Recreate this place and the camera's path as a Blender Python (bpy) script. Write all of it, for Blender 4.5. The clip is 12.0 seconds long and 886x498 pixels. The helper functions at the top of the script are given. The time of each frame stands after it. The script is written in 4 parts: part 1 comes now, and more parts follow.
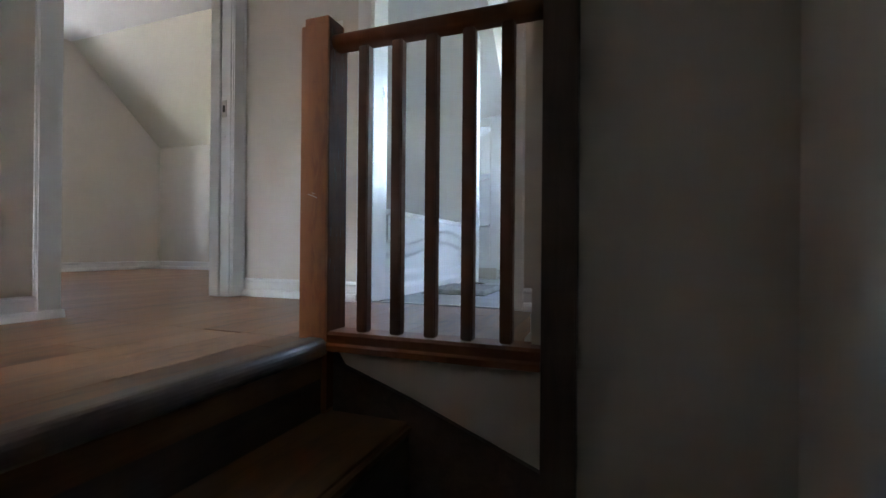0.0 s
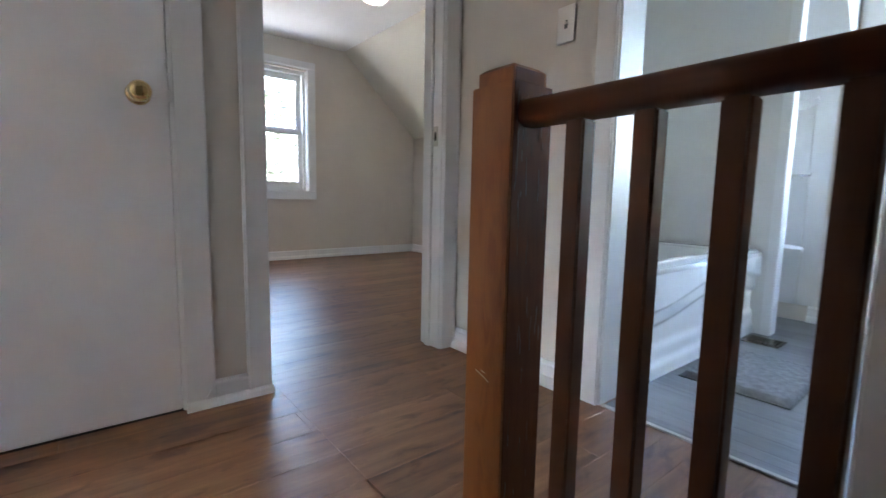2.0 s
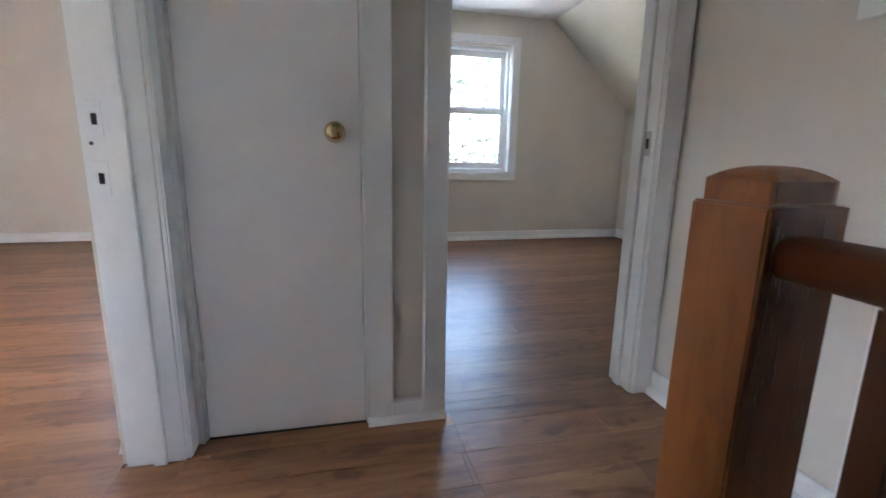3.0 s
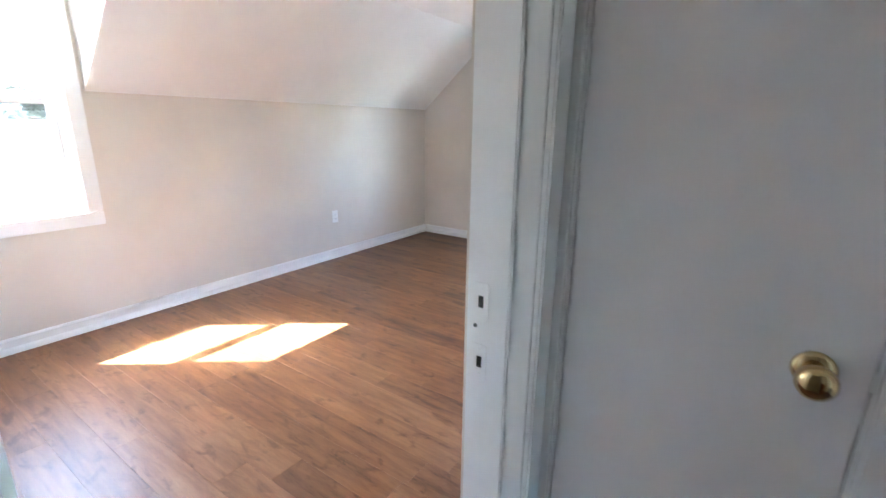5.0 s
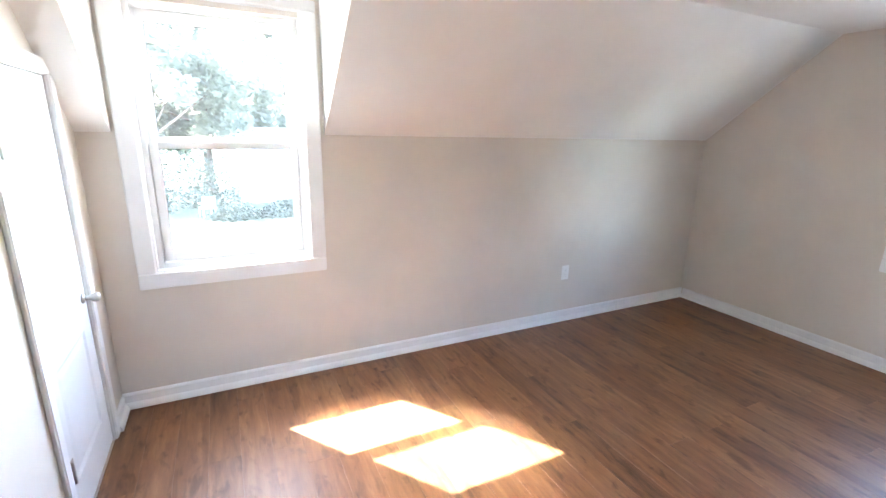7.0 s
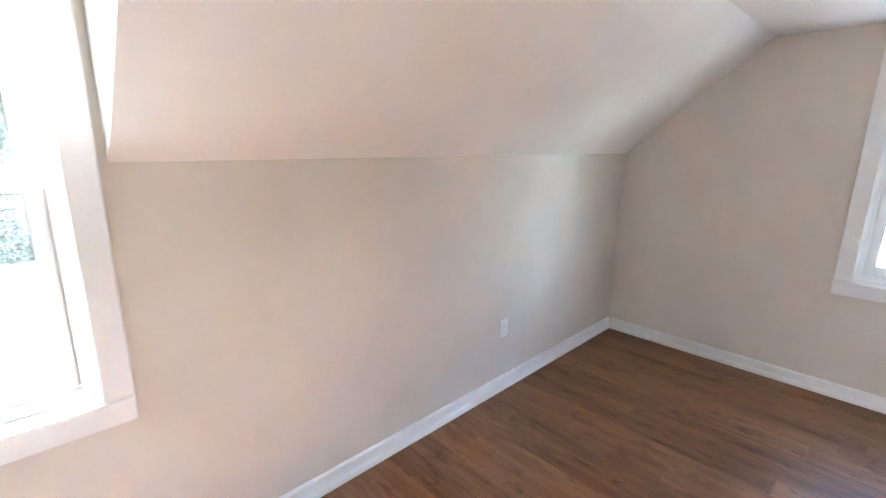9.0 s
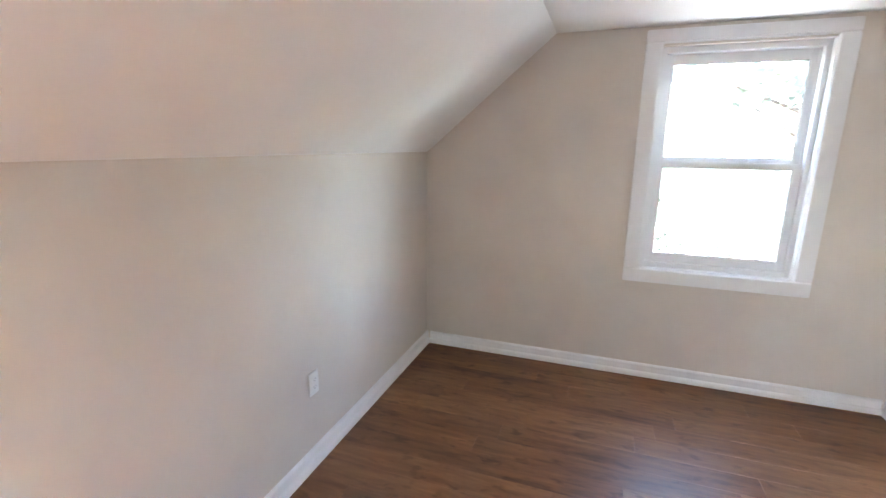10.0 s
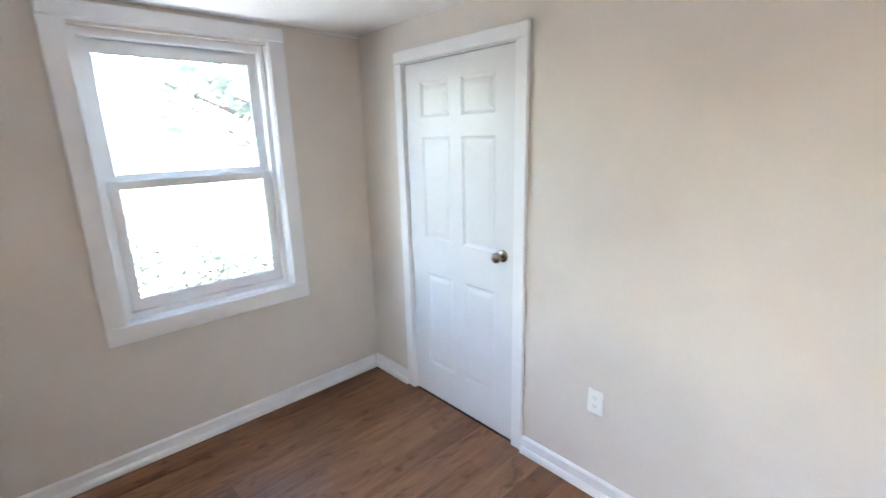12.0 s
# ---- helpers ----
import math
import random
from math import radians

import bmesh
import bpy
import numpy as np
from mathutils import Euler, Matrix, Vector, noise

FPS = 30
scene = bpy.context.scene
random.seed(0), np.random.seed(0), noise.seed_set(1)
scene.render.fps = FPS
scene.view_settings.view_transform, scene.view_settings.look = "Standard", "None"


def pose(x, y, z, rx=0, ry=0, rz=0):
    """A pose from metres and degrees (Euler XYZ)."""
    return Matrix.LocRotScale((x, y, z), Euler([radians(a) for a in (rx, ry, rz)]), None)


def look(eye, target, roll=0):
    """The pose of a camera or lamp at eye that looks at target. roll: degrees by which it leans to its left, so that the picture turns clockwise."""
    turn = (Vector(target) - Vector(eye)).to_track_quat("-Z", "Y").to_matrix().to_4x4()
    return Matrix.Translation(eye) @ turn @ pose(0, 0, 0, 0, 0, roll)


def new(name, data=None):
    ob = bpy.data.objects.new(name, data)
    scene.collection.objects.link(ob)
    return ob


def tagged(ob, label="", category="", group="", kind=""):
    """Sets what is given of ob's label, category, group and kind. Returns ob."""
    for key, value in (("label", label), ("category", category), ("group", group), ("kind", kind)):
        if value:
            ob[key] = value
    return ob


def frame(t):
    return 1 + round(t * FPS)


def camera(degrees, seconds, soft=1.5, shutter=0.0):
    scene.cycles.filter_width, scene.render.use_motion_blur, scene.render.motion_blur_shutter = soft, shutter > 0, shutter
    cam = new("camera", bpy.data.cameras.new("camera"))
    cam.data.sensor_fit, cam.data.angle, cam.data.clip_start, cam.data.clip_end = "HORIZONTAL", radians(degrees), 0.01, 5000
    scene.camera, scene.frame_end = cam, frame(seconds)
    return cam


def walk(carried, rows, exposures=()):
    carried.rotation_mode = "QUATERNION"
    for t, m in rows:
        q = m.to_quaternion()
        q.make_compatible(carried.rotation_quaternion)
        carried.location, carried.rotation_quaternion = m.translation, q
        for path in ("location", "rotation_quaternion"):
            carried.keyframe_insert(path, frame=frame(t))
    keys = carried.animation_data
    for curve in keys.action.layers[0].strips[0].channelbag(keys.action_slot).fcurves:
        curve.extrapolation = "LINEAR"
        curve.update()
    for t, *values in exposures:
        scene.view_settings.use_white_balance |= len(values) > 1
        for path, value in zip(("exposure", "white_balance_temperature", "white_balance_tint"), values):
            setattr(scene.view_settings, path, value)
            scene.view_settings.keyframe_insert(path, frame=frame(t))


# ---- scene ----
cam = camera(89.2, 12.0, 1.4, 0.2)
EXPOSURES = [(0, 5.98, 6850, 11), (1.5, 6.11, 6820, 11), (3.2, 6.14, 6550, 9), (5.0, 6.15, 6250, 6), (6.5, 5.88, 6400, 6), (9, 5.95, 6530, 7), (10.5, 5.81, 6800, 9), (11, 5.72, 6800, 10), (12, 5.58, 6500, 6)]
PATH = [
    (0, (1.724, -0.231, 0.233), (1.026, 1.644, 0.239), 0.5),
    (0.5, (1.652, -0.087, 0.352), (0.778, 1.712, 0.34), 0.9),
    (1, (1.609, 0.047, 0.449), (0.549, 1.742, 0.39), 0.8),
    (1.5, (1.562, 0.168, 0.562), (0.264, 1.682, 0.41), 0.9),
    (2, (1.493, 0.266, 0.651), (-0.06, 1.507, 0.428), 1.1),
    (2.5, (1.427, 0.328, 0.748), (-0.343, 1.21, 0.448), 1.4),
    (3, (1.342, 0.399, 0.858), (-0.564, 0.849, 0.45), 1.0),
    (3.2, (1.311, 0.428, 0.896), (-0.621, 0.691, 0.451), 0.8),
    (4.8, (0.919, 0.322, 1.266), (-0.737, -0.664, 0.73), 0.6),
    (5, (0.85, 0.279, 1.281), (-0.733, -0.823, 0.751), 0.6),
    (5.5, (0.694, 0.139, 1.376), (-0.663, -1.231, 0.845), 1.1),
    (6, (0.569, -0.018, 1.457), (-0.583, -1.562, 0.921), 1.0),
    (6.5, (0.447, -0.185, 1.485), (-0.498, -1.869, 0.964), 1.2),
    (6.7, (0.391, -0.274, 1.491), (-0.461, -2.008, 0.975), 1.3),
    (8.3, (0.098, -1.116, 1.562), (-0.818, -2.815, 1.039), 1.3),
    (8.5, (0.102, -1.262, 1.553), (-0.953, -2.88, 1.036), 1.8),
    (9, (-0.011, -1.488, 1.526), (-1.374, -2.876, 1.061), 0.8),
    (9.5, (-0.21, -1.648, 1.56), (-1.813, -2.743, 1.081), 0.9),
    (10, (-0.494, -1.871, 1.5), (-2.334, -2.515, 1.051), 0.6),
    (10.5, (-0.75, -1.923, 1.557), (-2.684, -2.096, 1.075), -0.2),
    (11, (-0.959, -1.885, 1.594), (-2.873, -1.583, 1.098), -0.8),
    (11.5, (-1.047, -1.879, 1.582), (-2.798, -1.042, 1.1), -1.4),
    (12, (-1.048, -1.84, 1.584), (-2.479, -0.531, 1.097), -1.5),
]
walk(cam, [(t, look(eye, target, roll)) for t, eye, target, roll in PATH], EXPOSURES)

# ---------------------------------------------------------------- light
SUN_WAY = Vector((-0.525, 0.70, -1.0)).normalized()      # the way the sunlight travels
world = bpy.data.worlds.new("sky")
scene.world = world
world.use_nodes = True
wn = world.node_tree
sky = wn.nodes.new("ShaderNodeTexSky")
sky.sky_type, sky.sun_disc, sky.dust_density = "NISHITA", False, 1.2
sky.sun_elevation = math.asin(-SUN_WAY.z)
sky.sun_rotation = math.atan2(-SUN_WAY.x, -SUN_WAY.y)
wn.links.new(sky.outputs[0], wn.nodes["Background"].inputs[0])
wn.nodes["Background"].inputs[1].default_value = 0.15
sun = bpy.data.lights.new("sun", "SUN")
sun.energy, sun.angle, sun.color = 1.75, radians(0.5), (1.0, 0.96, 0.91)
new("sun", sun).matrix_world = look((0, 0, 0), SUN_WAY)
LAMP = 0.15                                 # glow of the ceiling light


# ---------------------------------------------------------------- materials
def node_mat(name, rough=0.6, metal=0.0):
    m = bpy.data.materials.new(name)
    m.use_nodes = True
    n = m.node_tree
    b = n.nodes["Principled BSDF"]
    b.inputs["Roughness"].default_value = rough
    b.inputs["Metallic"].default_value = metal
    return m, n, b


def ramp(n, fac, stops):
    r = n.nodes.new("ShaderNodeValToRGB")
    while len(r.color_ramp.elements) < len(stops):
        r.color_ramp.elements.new(0.5)
    for e, (p, c) in zip(r.color_ramp.elements, stops):
        e.position, e.color = p, (*c, 1)
    n.links.new(fac, r.inputs[0])
    return r.outputs[0]


def noise_tex(n, vec, scale, detail=4.0, rough=0.55, stretch=(1, 1, 1), twist=0.0):
    mp = n.nodes.new("ShaderNodeMapping")
    mp.inputs["Scale"].default_value = stretch
    n.links.new(vec, mp.inputs["Vector"])
    t = n.nodes.new("ShaderNodeTexNoise")
    t.inputs["Scale"].default_value, t.inputs["Detail"].default_value = scale, detail
    t.inputs["Roughness"].default_value, t.inputs["Distortion"].default_value = rough, twist
    n.links.new(mp.outputs[0], t.inputs["Vector"])
    return t.outputs["Fac"]


def position(n):
    return n.nodes.new("ShaderNodeNewGeometry").outputs["Position"]


def bump(n, b, height, strength, distance):
    k = n.nodes.new("ShaderNodeBump")
    k.inputs["Strength"].default_value, k.inputs["Distance"].default_value = strength, distance
    n.links.new(height, k.inputs["Height"])
    n.links.new(k.outputs[0], b.inputs["Normal"])


def paint(name, color, rough, spread=0.05, grain=180.0, relief=0.0006, patch=2.2):
    """Rolled or brushed paint: faint cloudy change of tone, orange-peel relief."""
    m, n, b = node_mat(name, rough)
    p = position(n)
    big = noise_tex(n, p, patch, 3)
    lo = tuple(c * (1 - spread) for c in color)
    hi = tuple(min(1, c * (1 + spread)) for c in color)
    n.links.new(ramp(n, big, [(0.3, lo), (0.7, hi)]), b.inputs["Base Color"])
    bump(n, b, noise_tex(n, p, grain, 2), 0.35, relief)
    fine = noise_tex(n, p, 9, 4)
    mr = n.nodes.new("ShaderNodeMapRange")
    mr.inputs["To Min"].default_value, mr.inputs["To Max"].default_value = rough - 0.06, rough + 0.06
    n.links.new(fine, mr.inputs["Value"])
    n.links.new(mr.outputs[0], b.inputs["Roughness"])
    return m


def wood(name, stops, rough, stretch, shift=True, grain=14.0, relief=0.0006, coat=0.0, twist=0.9, knots=0.0, mix3=(0.5, 0.38, 0.12)):
    """Figured wood: long streaks, fine pores and knots; each piece takes its own shade."""
    m, n, b = node_mat(name, rough)
    p = position(n)
    info = n.nodes.new("ShaderNodeObjectInfo").outputs["Random"]
    if shift:
        add = n.nodes.new("ShaderNodeVectorMath")
        add.operation = "MULTIPLY_ADD"
        comb = n.nodes.new("ShaderNodeCombineXYZ")
        for i in range(3):
            n.links.new(info, comb.inputs[i])
        n.links.new(comb.outputs[0], add.inputs[0])
        add.inputs[1].default_value = (37.0, 53.0, 71.0)
        n.links.new(p, add.inputs[2])
        p = add.outputs[0]
    a = noise_tex(n, p, grain, 5, 0.55, stretch, twist)
    c = noise_tex(n, p, grain * 0.22, 3, 0.5, stretch, twist * 0.6)
    f = noise_tex(n, p, grain * 9, 3, 0.6, stretch)
    mix = n.nodes.new("ShaderNodeMath")
    mix.operation = "MULTIPLY_ADD"
    mix.inputs[1].default_value = mix3[0]
    n.links.new(a, mix.inputs[0])
    half = n.nodes.new("ShaderNodeMath")
    half.operation = "MULTIPLY"
    half.inputs[1].default_value = mix3[1]
    n.links.new(c, half.inputs[0])
    n.links.new(half.outputs[0], mix.inputs[2])
    mix2 = n.nodes.new("ShaderNodeMath")
    mix2.operation = "MULTIPLY_ADD"
    mix2.inputs[1].default_value = 0.12
    n.links.new(f, mix2.inputs[0])
    n.links.new(mix.outputs[0], mix2.inputs[2])
    tone = n.nodes.new("ShaderNodeMath")
    tone.operation = "MULTIPLY_ADD"
    tone.inputs[1].default_value = mix3[2]
    n.links.new(info, tone.inputs[0])
    n.links.new(mix2.outputs[0], tone.inputs[2])
    color = ramp(n, tone.outputs[0], stops)
    if knots:
        spot = noise_tex(n, p, 11.0, 4, 0.55, (1.9, 0.75, 1.9), 0.5)
        dark = ramp(n, spot, [(0.56, (1, 1, 1)), (0.70, (knots, knots * 0.92, knots * 0.86))])
        mul = n.nodes.new("ShaderNodeMix")
        mul.data_type, mul.blend_type = "RGBA", "MULTIPLY"
        mul.inputs[0].default_value = 1.0
        n.links.new(color, mul.inputs[6])
        n.links.new(dark, mul.inputs[7])
        color = mul.outputs[2]
    n.links.new(color, b.inputs["Base Color"])
    bump(n, b, f, 0.25, relief)
    mr = n.nodes.new("ShaderNodeMapRange")
    mr.inputs["To Min"].default_value, mr.inputs["To Max"].default_value = rough - 0.05, rough + 0.09
    n.links.new(a, mr.inputs["Value"])
    n.links.new(mr.outputs[0], b.inputs["Roughness"])
    b.inputs["Coat Weight"].default_value = coat
    b.inputs["Coat Roughness"].default_value = 0.25
    return m


WALL = paint("greige_wall_paint", (0.670, 0.614, 0.554), 0.62)
CEIL = paint("white_ceiling_paint", (0.85, 0.835, 0.815), 0.75, 0.03)
TRIM = paint("white_trim_paint", (0.80, 0.80, 0.805), 0.36, 0.03, 60, 0.0004, 6)
DOORW = paint("white_door_paint", (0.70, 0.70, 0.705), 0.40, 0.03, 90, 0.0003, 4)
HALLDOOR = paint("grey_white_door_paint", (0.84, 0.83, 0.845), 0.45, 0.03, 90, 0.0003, 4)
VINYL = paint("white_window_vinyl", (0.80, 0.80, 0.80), 0.35, 0.02, 40, 0.0001, 6)
PLASTIC = paint("white_plastic", (0.84, 0.83, 0.81), 0.35, 0.02, 40, 0.0001, 8)
TUBW = paint("white_acrylic", (0.85, 0.86, 0.87), 0.12, 0.02, 20, 0.00005, 6)
CREAM = paint("cream_ceiling_paint", (0.70, 0.655, 0.565), 0.7, 0.03)
BEIGE = paint("beige_strip", (0.48, 0.45, 0.40), 0.5)
BATHWALL = paint("pale_grey_wall_paint", (0.74, 0.73, 0.715), 0.55)
FLOORWOOD = wood("walnut_laminate", [(0.34, (0.074, 0.031, 0.014)), (0.45, (0.163, 0.072, 0.033)), (0.54, (0.213, 0.098, 0.045)),
                                     (0.68, (0.298, 0.149, 0.072))], 0.37, (8.0, 0.9, 8.0), grain=4.6, twist=0.35, knots=0.55, mix3=(0.44, 0.38, 0.12))
FLOORWOOD.node_tree.nodes["Principled BSDF"].inputs["Specular IOR Level"].default_value = 0.42
STAIN = wood("stained_newel_wood", [(0.32, (0.085, 0.022, 0.005)), (0.45, (0.17, 0.046, 0.008)), (0.54, (0.235, 0.068, 0.012)),
                                    (0.66, (0.31, 0.100, 0.020))], 0.46, (6, 6, 1.3), grain=6, coat=0.05, twist=1.2, mix3=(0.55, 0.45, 0.16))
RAILWOOD = wood("dark_stained_rail", [(0.30, (0.085, 0.022, 0.007)), (0.5, (0.165, 0.047, 0.013)),
                                      (0.7, (0.22, 0.070, 0.02))], 0.46, (0.8, 7, 7), grain=5, coat=0.06)
BALUSTER = wood("dark_stained_baluster", [(0.30, (0.062, 0.019, 0.007)), (0.5, (0.122, 0.040, 0.014)),
                                          (0.7, (0.165, 0.058, 0.021))], 0.48, (7, 7, 0.8), grain=5, coat=0.04)
# darker wood colour for one face of the newel and its cap
DARKFACE = wood("dark_newel_face", [(0.30, (0.045, 0.012, 0.004)), (0.5, (0.105, 0.031, 0.009)), (0.70, (0.16, 0.052, 0.017))],
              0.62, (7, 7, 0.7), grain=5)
DARKFACE.node_tree.nodes["Principled BSDF"].inputs["Specular IOR Level"].default_value = 0.12
# stained post wood with the stairwell's shade put into its colour
POSTSHADE = wood("stained_wood_in_shade", [(0.30, (0.030, 0.020, 0.014)), (0.5, (0.068, 0.045, 0.032)), (0.70, (0.105, 0.070, 0.050))], 0.55, (7, 7, 0.7), grain=5)
TREADWOOD = wood("worn_dark_tread", [(0.30, (0.09, 0.040, 0.019)), (0.5, (0.20, 0.09, 0.042)),
                                     (0.7, (0.29, 0.14, 0.066))], 0.36, (7, 0.8, 7), grain=4)
# risers, skirt and nosing: darker than the treads
DARKSTAIR = wood("dark_stair_wood", [(0.30, (0.038, 0.025, 0.018)), (0.5, (0.080, 0.053, 0.039)), (0.7, (0.130, 0.085, 0.062))], 0.34, (7, 0.8, 7), grain=4)
SURROUND = paint("pale_grey_tile", (0.71, 0.70, 0.69), 0.25, 0.03, 30, 0.0001, 3)
BATHPLANK = wood("grey_vinyl_plank", [(0.30, (0.085, 0.087, 0.089)), (0.5, (0.145, 0.148, 0.150)),
                                      (0.7, (0.215, 0.217, 0.219))], 0.4, (0.8, 7, 7), grain=4)


def metal(name, color, rough):
    m, n, b = node_mat(name, rough, 1.0)
    p = position(n)
    lo = tuple(c * 0.85 for c in color)
    n.links.new(ramp(n, noise_tex(n, p, 60, 3), [(0.3, lo), (0.7, color)]), b.inputs["Base Color"])
    return m


BRASS = metal("polished_brass", (0.70, 0.54, 0.30), 0.09)
NICKEL = metal("satin_nickel", (0.62, 0.60, 0.57), 0.28)
BRONZE = metal("dark_nickel", (0.30, 0.26, 0.22), 0.25)
SLOT = paint("grey_slot", (0.36, 0.35, 0.34), 0.6)
BLACK = paint("black_hollow", (0.02, 0.02, 0.02), 0.8)

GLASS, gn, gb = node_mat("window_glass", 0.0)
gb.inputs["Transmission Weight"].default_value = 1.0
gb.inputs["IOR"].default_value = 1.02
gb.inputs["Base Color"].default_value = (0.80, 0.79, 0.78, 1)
# grey base colour dims the view outside; a faint translucent mix paints a glare veil
veil = gn.nodes.new("ShaderNodeBsdfTranslucent")
veil.inputs["Color"].default_value = (0.85, 0.85, 0.84, 1)
veil_mix = gn.nodes.new("ShaderNodeMixShader")
veil_mix.inputs[0].default_value = 0.004
gn.links.new(gb.outputs[0], veil_mix.inputs[1])
gn.links.new(veil.outputs[0], veil_mix.inputs[2])
gn.links.new(veil_mix.outputs[0], gn.nodes["Material Output"].inputs["Surface"])


# ---------------------------------------------------------------- building blocks
def box(bm, x0, y0, z0, x1, y1, z1):
    vs = [bm.verts.new((x, y, z)) for x in (x0, x1) for y in (y0, y1) for z in (z0, z1)]
    for f in ((0, 1, 3, 2), (4, 6, 7, 5), (0, 4, 5, 1), (2, 3, 7, 6), (0, 2, 6, 4), (1, 5, 7, 3)):
        bm.faces.new([vs[i] for i in f])
    return vs


def bevelled(bm, width, segments=2):
    bmesh.ops.recalc_face_normals(bm, faces=bm.faces)
    bmesh.ops.bevel(bm, geom=list(bm.edges), offset=width, segments=segments, affect="EDGES", clamp_overlap=True)
    return bm


def part(name, bm, material, parent=None, label="", smooth=False):
    me = bpy.data.meshes.new(name)
    bmesh.ops.recalc_face_normals(bm, faces=bm.faces)
    for f in bm.faces:
        f.smooth = smooth
    bm.to_mesh(me)
    bm.free()
    me.materials.append(material)
    ob = new(name, me)
    if parent:
        ob.parent = parent
    if label:
        ob["label"] = label
    return ob


def slab(name, x0, y0, z0, x1, y1, z1, material, parent=None, label="", edge=0.0, segments=2):
    bm = bmesh.new()
    box(bm, x0, y0, z0, x1, y1, z1)
    if edge:
        bevelled(bm, edge, segments)
    return part(name, bm, material, parent, label)


def empty(name, m=None):
    ob = new(name)
    ob.empty_display_size = 0.1
    if m:
        ob.matrix_world = m
    return ob


def extrude_profile(bm, pts, a, b, axis):
    """A closed outline pts of (u, v), swept from a to b along x ('x': u=y, v=z), y ('y': u=x, v=z) or z ('z': u=x, v=y)."""
    put = {"x": lambda u, v, s: (s, u, v), "y": lambda u, v, s: (u, s, v), "z": lambda u, v, s: (u, v, s)}[axis]
    r = [[bm.verts.new(put(u, v, s)) for u, v in pts] for s in (a, b)]
    k = len(pts)
    for i in range(k):
        bm.faces.new((r[0][i], r[0][(i + 1) % k], r[1][(i + 1) % k], r[1][i]))
    bm.faces.new(r[0][::-1])
    bm.faces.new(r[1])
    return bm


def lathe(bm, pts, steps=24, axis="z", centre=(0, 0, 0)):
    """Turns an outline of (radius, height) round an axis through centre."""
    c = Vector(centre)
    rings = []
    for r, h in pts:
        ring = []
        for i in range(steps):
            a = 2 * math.pi * i / steps
            u, v = r * math.cos(a), r * math.sin(a)
            ring.append(bm.verts.new(c + Vector({"z": (u, v, h), "y": (u, h, v), "x": (h, u, v)}[axis])))
        rings.append(ring)
    for p, q in zip(rings, rings[1:]):
        for i in range(steps):
            bm.faces.new((p[i], p[(i + 1) % steps], q[(i + 1) % steps], q[i]))
    bm.faces.new(rings[0][::-1])
    bm.faces.new(rings[-1])
    return bm


def wall(name, axis, face, back, a0, a1, z0, z1, openings, material, label):
    """A wall from face to back along x or y ('axis' is the way it runs), with openings (a0, a1, z0, z1) right through it."""
    us = sorted({a0, a1, *(o[0] for o in openings), *(o[1] for o in openings)})
    zs = sorted({z0, z1, *(o[2] for o in openings), *(o[3] for o in openings)})
    us = [u for u in us if a0 <= u <= a1]
    zs = [z for z in zs if z0 <= z <= z1]
    solid = {}
    for i in range(len(us) - 1):
        for j in range(len(zs) - 1):
            u, z = (us[i] + us[i + 1]) / 2, (zs[j] + zs[j + 1]) / 2
            solid[i, j] = not any(o[0] < u < o[1] and o[2] < z < o[3] for o in openings)
    bm = bmesh.new()
    made = {}

    def v(i, j, s):
        if (i, j, s) not in made:
            d = back if s else face
            made[i, j, s] = bm.verts.new((us[i], d, zs[j]) if axis == "x" else (d, us[i], zs[j]))
        return made[i, j, s]

    for (i, j), full in solid.items():
        if not full:
            continue
        for s in (0, 1):
            bm.faces.new([v(i, j, s), v(i + 1, j, s), v(i + 1, j + 1, s), v(i, j + 1, s)])
        for di, dj, p, q in ((-1, 0, (i, j), (i, j + 1)), (1, 0, (i + 1, j), (i + 1, j + 1)),
                             (0, -1, (i, j), (i + 1, j)), (0, 1, (i, j + 1), (i + 1, j + 1))):
            if not solid.get((i + di, j + dj), False):
                bm.faces.new([v(*p, 0), v(*q, 0), v(*q, 1), v(*p, 1)])
    return tagged(part(name, bm, material), label, "wall", kind="structure")


def prism(name, pts, a, b, axis, material, label, category):
    bm = extrude_profile(bmesh.new(), pts, a, b, axis)
    return tagged(part(name, bm, material), label, category, kind="structure")


# ---------------------------------------------------------------- plan
CZ = 2.184                                  # flat ceilings
GX, G1X = -3.56, -3.08                      # end walls of the sunny bedroom and the first bedroom
AY, CY = -3.070, -0.204                      # low eave wall and inner wall of the sunny bedroom
EX = 0.905                                  # its closet wall
KNEE, BREAK = 1.456, -2.214                   # where the slope starts and ends
RY = 1.528                                  # hall wall with the bathroom door
NY, NKNEE, NBREAK = 3.43, 1.357, 2.525        # low eave wall across the house
WA = (-0.211, 0.747, 0.662, 2.136)           # window casings: from, to, bottom, top
WB = (-1.696, -0.681, 0.656, 2.163)
W1 = (1.156, 2.190, 0.615, 1.992)
CAS = 0.10                                  # window casing width


def inner(w, c=CAS - 0.012):
    return (w[0] + c, w[1] - c, w[2] + c, w[3] - c)


def on(ob, label, category, group="", kind=""):
    return tagged(ob, label, category, group, kind)


